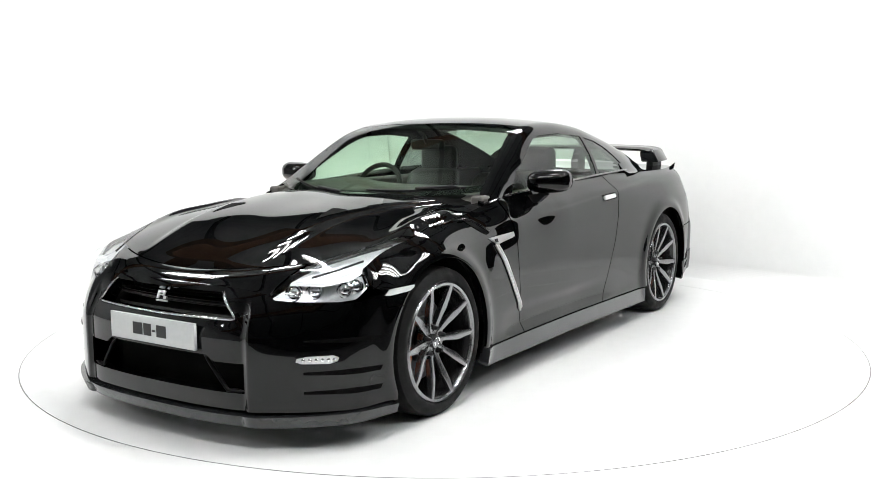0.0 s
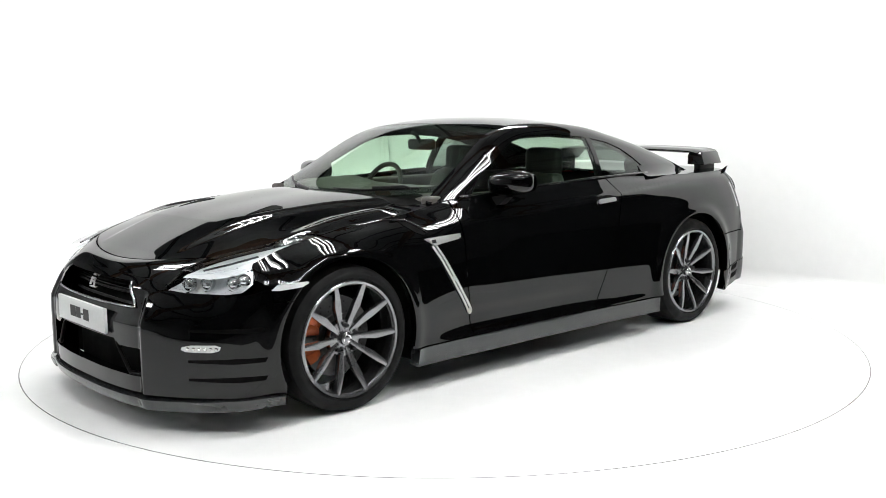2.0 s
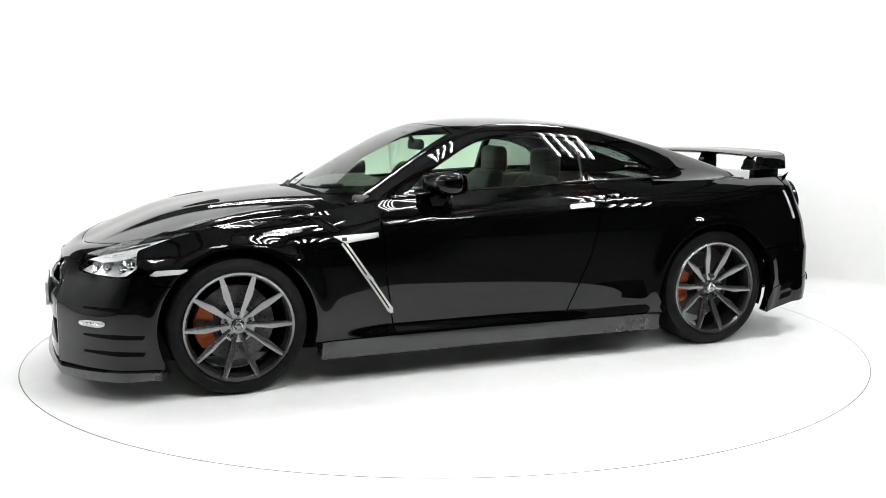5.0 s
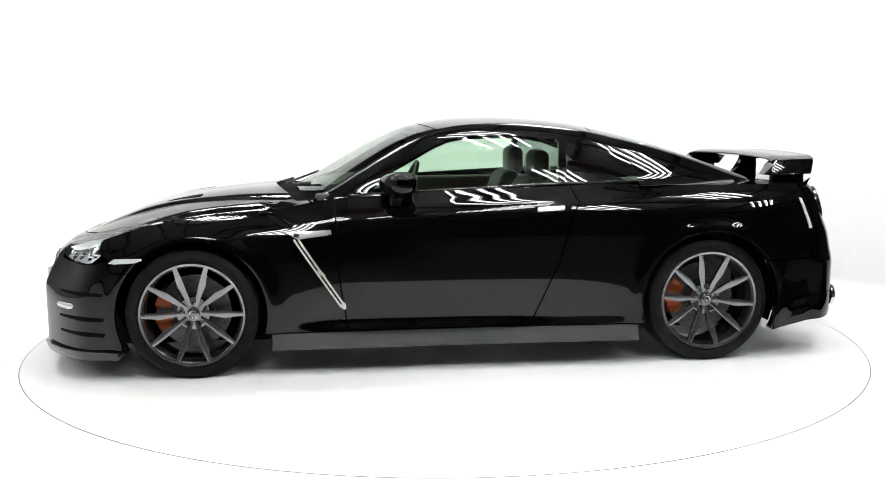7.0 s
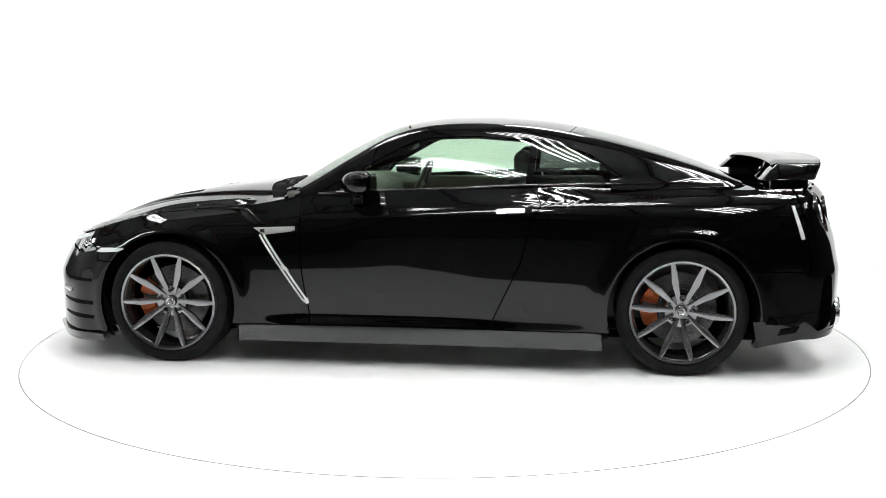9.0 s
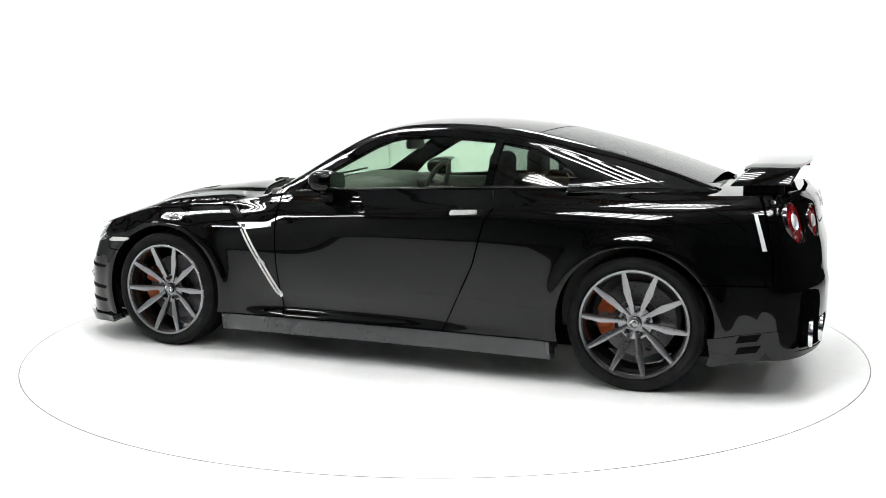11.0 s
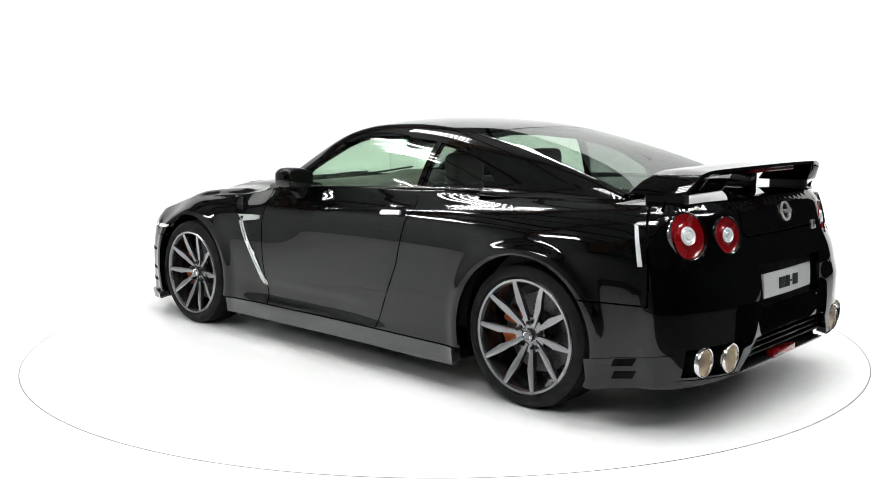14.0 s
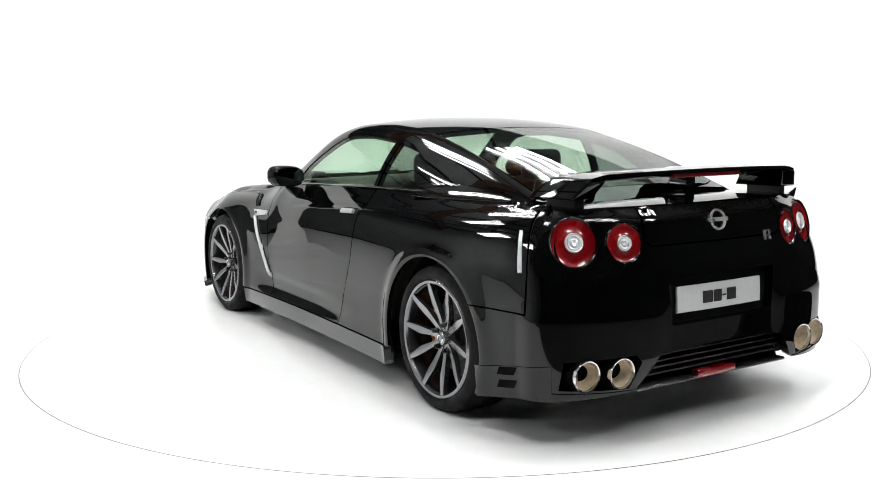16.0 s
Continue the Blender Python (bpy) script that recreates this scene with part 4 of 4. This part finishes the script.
        lathe("led", [(0.0, 0.004), (0.006, 0.003), (0.008, 0.0)], CHROME, drl, at=p + n * 0.004, n=10, rot=Vector((0, 1, 0)).rotation_difference(n).to_matrix())
    mirror(drl)
    both(panel("side_marker", [(1.80, 0.617), (1.77, 0.637), (1.63, 0.641), (1.625, 0.633), (1.66, 0.62), (1.77, 0.612)], flank, LAMP_CLEAR, car, step=0.03, lift=0.003, thick=0.006, label="clear side marker lamp"))
    # --- flank fittings ---
    # the scoop's inner shade is a flat black patch on the flank
    both(panel("fender_scoop", [(1.0, 0.842), (0.955, 0.836), (0.9, 0.795), (0.872, 0.775), (0.9, 0.772), (0.94, 0.79), (0.985, 0.822)], flank, DARK, car, step=0.02, lift=0.003, thick=0.002))
    P = [normal_at(flank, x, z) for x, z in ((1.04, 0.848), (1.0, 0.848), (0.955, 0.842), (0.91, 0.812), (0.868, 0.782))]
    both(tube("scoop_lip", [q + n * 0.004 for q, n in P], 0.007, PAINT, car, n=8))
    vent = panel("fender_vent", [(0.90, 0.752), (0.668, 0.762), (0.668, 0.738), (0.80, 0.722), (0.842, 0.716)], flank, SATIN_CHROME, car, step=0.03, lift=0.008, thick=0.012, label="brushed metal fender vent trim")
    for (xa, za), (xb, zb) in (((0.862, 0.716), (0.622, 0.355)), ((0.838, 0.714), (0.606, 0.365))):
        P = [normal_at(flank, xa + (xb - xa) * t, za + (zb - za) * t) for t in np.linspace(0, 1, 16)]
        tube("vent_blade", [p + n * 0.006 for p, n in P], 0.006, SATIN_CHROME, vent, n=6)
    panel("vent_bridge", [(0.745, 0.555), (0.715, 0.545), (0.70, 0.525), (0.735, 0.53)], flank, SATIN_CHROME, vent, step=0.03, lift=0.005, thick=0.006)
    panel("vent_foot", [(0.628, 0.37), (0.60, 0.375), (0.597, 0.345), (0.612, 0.34)], flank, SATIN_CHROME, vent, step=0.03, lift=0.005, thick=0.006)
    # shade between the blades, painted as a black strip
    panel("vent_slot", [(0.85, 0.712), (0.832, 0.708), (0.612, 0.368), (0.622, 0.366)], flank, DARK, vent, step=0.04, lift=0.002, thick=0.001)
    panel("vent_badge", [(0.86, 0.728), (0.835, 0.727), (0.835, 0.744), (0.862, 0.744)], flank, GUNMETAL, vent, step=0.03, lift=0.0095, thick=0.002)
    mirror(vent)
    hd = panel("door_handle", [(-0.425, 0.848), (-0.43, 0.84), (-0.57, 0.847), (-0.576, 0.855), (-0.572, 0.868), (-0.434, 0.862)], flank, SATIN_CHROME, car, step=0.02, lift=0.014, thick=0.014, label="flush satin chrome door handle")
    # no hollow behind the handle: its shade is a black patch
    panel("handle_well", [(-0.415, 0.835), (-0.60, 0.842), (-0.615, 0.86), (-0.60, 0.878), (-0.42, 0.87)], flank, DARK, hd, step=0.03, lift=0.001, thick=0.001)
    mirror(hd)
    both(panel("rear_reflector", [(-1.938, 0.89), (-1.955, 0.888), (-1.995, 0.724), (-1.975, 0.722)], flank, LAMP_CLEAR, car, step=0.03, lift=0.003, thick=0.004, label="clear side reflector strip"))
    for z0 in (0.29, 0.235):
        # vent openings drawn only by their shade, black on the bumper
        sl = panel("bumper_vent", [(-1.87, z0 - 0.006), (-1.885, z0 + 0.03), (-1.985, z0 + 0.045), (-1.965, z0 + 0.008)], flank, DARK, car, step=0.03, lift=0.0045, thick=0.001)
        mirror(sl)
    qx = lambda x: END - s_x(x)
    skirt = [(qx(-1.742), 0.30), (qx(-1.9), 0.325), (qx(-2.05), 0.35), (Q(0.835), 0.362), (Q(0.835), 0.25), (Q(0.66), 0.243), (Q(0.5), 0.24), (Q(0.62), 0.228), (qx(-2.0), 0.209), (qx(-1.765), 0.17)]
    for sg in (1, -1):
        panel("rear_skirt", [(sg * q, z) for q, z in skirt], tail, PAINT, car, step=0.025, lift=0.004, thick=0.004)
    # door mirrors
    for sg in (1, -1):
        bm = bmesh.new()
        bmesh.ops.create_icosphere(bm, subdivisions=4, radius=1.0)
        for v in bm.verts:
            x, y, z = v.co
            k = (abs(x) ** 3.2 + abs(y) ** 3.2 + abs(z) ** 3.2) ** (-1 / 3.2)
            x, y, z = x * k, y * k, z * k
            fr = max(0, x)
            x = 0.31 + 0.085 * x - 0.035 * y * (x > 0)
            v.co = (x, sg * (0.905 + 0.108 * y), 1.002 + (0.063 - 0.016 * fr * fr) * z + 0.006 * y)
        mr = part("door_mirror", bm, PAINT, car, "black door mirror housing")
        bm = bmesh.new()
        bmesh.ops.create_circle(bm, cap_ends=True, segments=40, radius=1.0)
        for v in bm.verts:
            a, b = v.co.x, v.co.y
            k = (abs(a) ** 3.5 + abs(b) ** 3.5) ** (-1 / 3.5)
            v.co = (0.2225, sg * (0.905 + 0.088 * a * k), 1.002 + 0.05 * b * k)
        part("mirror_pane", bm, MIRROR, mr)
        bm = bmesh.new()
        prof = [(0.315, 0.026, 0.885, 0.925, 0.96), (0.325, 0.024, 0.845, 0.885, 0.935), (0.33, 0.028, 0.79, 0.875, 0.925)]
        V = []
        for xc, hw, y, z0, z1 in prof:
            V.append([bm.verts.new((xc + dx, sg * y, z)) for dx, z in ((-hw, z0), (hw, z0), (hw * 0.8, z1), (-hw * 0.8, z1))])
        for a, b in zip(V, V[1:]):
            for j in range(4):
                bm.faces.new((a[j], a[(j + 1) % 4], b[(j + 1) % 4], b[j]))
        part("mirror_stalk", bm, PLASTIC, mr)
    # --- tail ---
    for y, z, r in TAIL_LAMPS:
        p, n = normal_at(tail, Q(y), z)
        n = (n + Vector((-0.3, 0, -0.02))).normalized()
        for sg in (1, -1):
            nn = Vector((n.x, sg * n.y, n.z))
            at = Vector((p.x, sg * p.y, p.z)) - nn * 0.012
            rot = Vector((0, 1, 0)).rotation_difference(nn).to_matrix()
            tl = lathe("tail_lamp", [(r * 0.40, 0.008), (r * 0.5, 0.003), (r * 0.7, -0.001), (r * 0.88, 0.001), (r * 0.97, 0.005), (r * 0.99, -0.03)], RED, car, at=at, n=48, rot=rot, label="round red tail lamp with clear centre")
            lathe("bezel", [(r * 0.985, -0.05), (r * 0.99, -0.004), (r * 1.0, 0.009), (r * 1.03, 0.012), (r * 1.05, 0.006), (r * 1.05, -0.03)], GLOSS_TRIM, tl, at=at, n=48, rot=rot)
            lathe("clear_centre", [(0.0, 0.010), (r * 0.12, 0.014), (r * 0.2, 0.009), (r * 0.28, 0.013), (r * 0.34, 0.010), (r * 0.38, 0.015), (r * 0.41, 0.009)], LAMP_WHITE, tl, at=at, n=32, rot=rot)
    pl = panel("number_plate", [(-0.262, 0.528), (0.262, 0.528), (0.262, 0.642), (-0.262, 0.642)], tail, PLATE, car, step=0.06, lift=-0.024, thick=0.012, label="silver show plate with dark bars")
    for u0, u1, z0, z1 in ((0.115, 0.055, 0.557, 0.61), (0.048, 0.0, 0.557, 0.61), (-0.006, -0.026, 0.578, 0.586), (-0.034, -0.092, 0.557, 0.61)):
        panel("bar", [(u1, z0), (u0, z0), (u0, z1), (u1, z1)], tail, INK, pl, step=0.03, lift=-0.0215, thick=0.002)
    p, n = normal_at(tail, 0.0001, 0.905)
    rot = Vector((0, 1, 0)).rotation_difference(n).to_matrix()
    em = lathe("boot_emblem", [(0.037, 0.0), (0.039, 0.008), (0.045, 0.009), (0.047, 0.0)], SATIN_CHROME, car, at=p, n=40, rot=rot, label="round chrome emblem ring with a bar")
    panel("emblem_bar", [(-0.058, 0.897), (0.058, 0.897), (0.058, 0.913), (-0.058, 0.913)], tail, SATIN_CHROME, em, step=0.03, lift=0.009, thick=0.008)
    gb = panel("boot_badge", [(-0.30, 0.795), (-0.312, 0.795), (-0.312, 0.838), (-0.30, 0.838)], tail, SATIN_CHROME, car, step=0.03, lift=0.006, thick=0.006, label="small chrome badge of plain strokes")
    for u0, u1, z0, z1 in ((-0.312, -0.345, 0.83, 0.838), (-0.336, -0.347, 0.815, 0.836), (-0.315, -0.34, 0.812, 0.819), (-0.335, -0.35, 0.795, 0.811)):
        panel("stroke", [(u1, z0), (u0, z0), (u0, z1), (u1, z1)], tail, SATIN_CHROME, gb, step=0.03, lift=0.005, thick=0.006)
    # rear wing
    wing = new("rear_wing")
    wing.parent = car
    V, F = [], []
    cols = np.linspace(-0.63, 0.63, 31)
    for y in cols:
        q = abs(y) / 0.63
        fx = -1.86 - 0.03 * (1 - q * q)
        rx = -2.115 - 0.055 * (1 - q ** 2)
        zt = 1.104 + 0.012 * (1 - q ** 2) - 0.012 * max(0, q - 0.9) / 0.1
        for t, up, dn in ((0, -0.008, -0.014), (0.12, 0.004, -0.026), (0.5, 0.006, -0.034), (0.88, 0.004, -0.022), (1.0, 0.008, -0.006)):
            V += [(fx + (rx - fx) * t, y, zt + up), (fx + (rx - fx) * t, y, zt + dn)]
    for i in range(30):
        a, b = i * 10, i * 10 + 10
        for j in range(4):
            F += [(a + 2 * j, a + 2 * j + 2, b + 2 * j + 2, b + 2 * j), (a + 2 * j + 1, b + 2 * j + 1, b + 2 * j + 3, a + 2 * j + 3)]
        F += [(a, b, b + 1, a + 1), (a + 8, a + 9, b + 9, b + 8)]
    F += [(0, 1, 3, 2), (2, 3, 5, 4), (4, 5, 7, 6), (6, 7, 9, 8)] + [(300, 302, 303, 301), (302, 304, 305, 303), (304, 306, 307, 305), (306, 308, 309, 307)]
    bm = bmesh.new()
    vs = [bm.verts.new(v) for v in V]
    for f in F:
        bm.faces.new([vs[i] for i in f])
    part("blade", bm, PAINT, wing)
    for sg in (1, -1):
        bm = bmesh.new()
        prof = [(-1.80, 1.008), (-1.855, 1.065), (-1.89, 1.094), (-2.11, 1.100), (-2.115, 1.085), (-2.075, 1.012)]
        A = [bm.verts.new((x, sg * (0.545 + 0.5 * (1.1 - z)), z)) for x, z in prof]
        B = [bm.verts.new((x, sg * (0.635 + 0.75 * (1.1 - z) + 0.12 * max(0, x + 2.0)), z)) for x, z in prof]
        bm.faces.new(A)
        bm.faces.new(B[::-1])
        for i in range(6):
            bm.faces.new((A[i], A[(i + 1) % 6], B[(i + 1) % 6], B[i]))
        bmesh.ops.bevel(bm, geom=list(bm.edges), offset=0.010, segments=3, affect="EDGES", profile=0.5)
        part("end_leg", bm, PAINT, wing)
        bm = bmesh.new()
        box(bm, -2.05, -1.86, min(sg * 0.61, sg * 0.66), max(sg * 0.61, sg * 0.66), 0.96, 1.02, 0.008)
        part("leg_foot", bm, PLASTIC, wing)
    bm = bmesh.new()
    prof = [(-1.90, 0.985), (-1.95, 1.04), (-1.96, 1.088), (-2.06, 1.09), (-2.05, 1.04), (-2.06, 0.985)]
    A = [bm.verts.new((x, -0.028, z)) for x, z in prof]
    B = [bm.verts.new((x, 0.028, z)) for x, z in prof]
    bm.faces.new(A)
    bm.faces.new(B[::-1])
    for i in range(6):
        bm.faces.new((A[i], A[(i + 1) % 6], B[(i + 1) % 6], B[i]))
    bmesh.ops.bevel(bm, geom=list(bm.edges), offset=0.006, segments=2, affect="EDGES", profile=0.5)
    part("centre_leg", bm, PAINT, wing)
    bm = bmesh.new()
    box(bm, -2.158, -2.11, -0.21, 0.21, 1.088, 1.112, 0.004)
    part("brake_lamp", bm, RED_DARK, wing, "slim red brake lamp under the blade")
    # --- cowl and wipers ---
    cw = [(0.985 - 0.15 * (y / 0.7) ** 2, y) for y in np.linspace(-0.67, 0.67, 16)] + [(0.80 - 0.24 * (y / 0.69) ** 2, y) for y in np.linspace(0.70, -0.70, 16)]
    panel("cowl", cw, hood_top, DARK, car, step=0.04, lift=-0.012, thick=0.01)
    corner = [(0.845, 0.664), (0.76, 0.705), (0.68, 0.72), (0.60, 0.735)] + [(x, cap_edge(x)[0] - 0.003) for x in (0.60, 0.68, 0.77, 0.86)]
    both(panel("cowl_corner", corner, hood_top, PAINT, car, step=0.025))
    for sg in (1, -1):
        # duct without depth: a black shape carries its shade
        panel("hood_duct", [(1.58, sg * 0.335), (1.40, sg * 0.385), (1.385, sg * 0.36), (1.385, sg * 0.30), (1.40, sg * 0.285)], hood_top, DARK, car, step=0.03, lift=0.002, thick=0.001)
    for ya, yb, x0 in ((-0.52, 0.02, 0.10), (0.10, 0.62, 0.10)):
        pts = []
        for t in np.linspace(0, 1, 12):
            y = ya + (yb - ya) * t
            x = 0.925 - 0.27 * (y / 0.69) ** 2 - 0.05 * (1 - t)
            pts.append(Vector(roof_top(x, y)) + Vector((0.012, 0, 0.018)))
        wp = tube("wiper", pts, 0.007, PLASTIC, car, n=6)
        tube("wiper_arm", [pts[-1] + Vector((0.06, 0.0, 0.0)), pts[-2] + Vector((0.03, 0, 0.012)), pts[6] + Vector((0.006, 0, 0.012))], 0.008, PLASTIC, wp, n=6)


def cabin(car):
    """Seats, dashboard, steering wheel and inner mirror behind the glass."""
    bm = bmesh.new()
    box(bm, -1.75, 0.85, -0.74, 0.74, 0.2, 0.3, 0.02)
    part("cabin_floor", bm, DARK, car)
    for sg in (1, -1):
        bm = bmesh.new()
        box(bm, -1.6, 0.75, min(sg * 0.66, sg * 0.74), max(sg * 0.66, sg * 0.74), 0.25, 0.945, 0.02)
        part("door_card", bm, LEATHER, car)
    V, F = [], []
    prof = [(0.86, 0.80), (0.80, 0.925), (0.62, 0.962), (0.42, 0.965), (0.30, 0.93), (0.27, 0.82), (0.33, 0.6)]
    ys = np.linspace(-0.69, 0.69, 25)
    for y in ys:
        hump = 0.03 * math.exp(-((y + 0.36) / 0.17) ** 2)
        V += [(x - 0.10 * (abs(y) / 0.69) ** 2, y, z + (hump if z > 0.9 else 0)) for x, z in prof]
    k = len(prof)
    F = [(i * k + j, i * k + j + 1, i * k + k + j + 1, i * k + k + j) for i in range(24) for j in range(k - 1)]
    link("dashboard", V, F, LEATHER, car)
    st = lathe("steering_wheel", [(0.165 + 0.016 * math.cos(a), 0.016 * math.sin(a)) for a in np.linspace(0, 2 * math.pi, 13)], SEAT, car, at=(0.16, -0.37, 0.90), n=40, rot=Matrix.Rotation(radians(90 - 0), 3, "Z") @ Matrix.Rotation(radians(-24), 3, "X"))
    bm = bmesh.new()
    box(bm, 0.15, 0.32, -0.43, -0.31, 0.86, 0.94, 0.02)
    box(bm, 0.15, 0.18, -0.53, -0.21, 0.885, 0.915, 0.01)
    part("wheel_hub", bm, SEAT, st)
    bm = bmesh.new()
    box(bm, 0.13, 0.165, -0.12, 0.12, 1.15, 1.215, 0.02)
    im = part("inner_mirror", bm, PLASTIC, car)
    tube("mirror_stem", [(0.155, 0, 1.19), (0.19, 0, 1.24), (0.23, 0, 1.255)], 0.012, PLASTIC, im)
    for y, x, top in ((0.37, -0.32, 1.0), (-0.37, -0.32, 1.0), (0.32, -1.1, 0.93), (-0.32, -1.1, 0.93)):
        seat = new("seat")
        seat.parent = car
        bm = bmesh.new()
        box(bm, x - 0.05, x + 0.48 if x > -1 else x + 0.35, y - 0.24, y + 0.24, 0.36, 0.52, 0.05)
        part("seat_cushion", bm, SEAT, seat)
        bm = bmesh.new()
        box(bm, -0.06, 0.06, -0.24, 0.24, 0.45, top, 0.05)
        for v in bm.verts:
            h = (v.co.z - 0.45) / (top - 0.45)
            v.co.y *= 1 - 0.28 * max(0, h) ** 3
            v.co.x += x - 0.20 * h + 0.04 * (abs(v.co.y) / 0.24) ** 2
            v.co.y += y
        part("seat_back", bm, SEAT, seat)
        if x > -1:
            bm = bmesh.new()
            box(bm, -0.05, 0.05, -0.135, 0.135, top - 0.03, top + 0.155, 0.045)
            for v in bm.verts:
                v.co.x += x - 0.225
                v.co.y += y
            part("headrest", bm, SEAT, seat)


CAR = build_car()
details(CAR)
cabin(CAR)
fw, rw = wheel(True), wheel(False)
fw.parent = rw.parent = CAR
fw.matrix_basis, rw.matrix_basis = pose(AXF, 0.788, HUB), pose(AXR, 0.788, HUB, 0, -6, 0)
fr, rr_ = copy_thing(fw, pose(AXF, -0.788, HUB, 0, 0, 180)), copy_thing(rw, pose(AXR, -0.788, HUB, 0, 0, 180))
for x, f in ((AXF, True), (AXR, False)):
    for sg in (1, -1):
        brakes(f, CAR, x, sg)


def motions():
    """The turntable carries the car round at an even pace."""
    times = [0, 0.1, 0.2] + [0.5 * i for i in range(1, 32)] + [15.8, 15.9, 16.0]
    heading = lambda t: 237.076 - 7.1323 * t
    walk(TABLE, [(t, pose(0, 0, 0, 0, 0, heading(t))) for t in times])
    walk(CAR, [(t, pose(0, 0, 0, 0, 0, heading(t)) @ pose(0.037, 0.0075, 0)) for t in times])


motions()
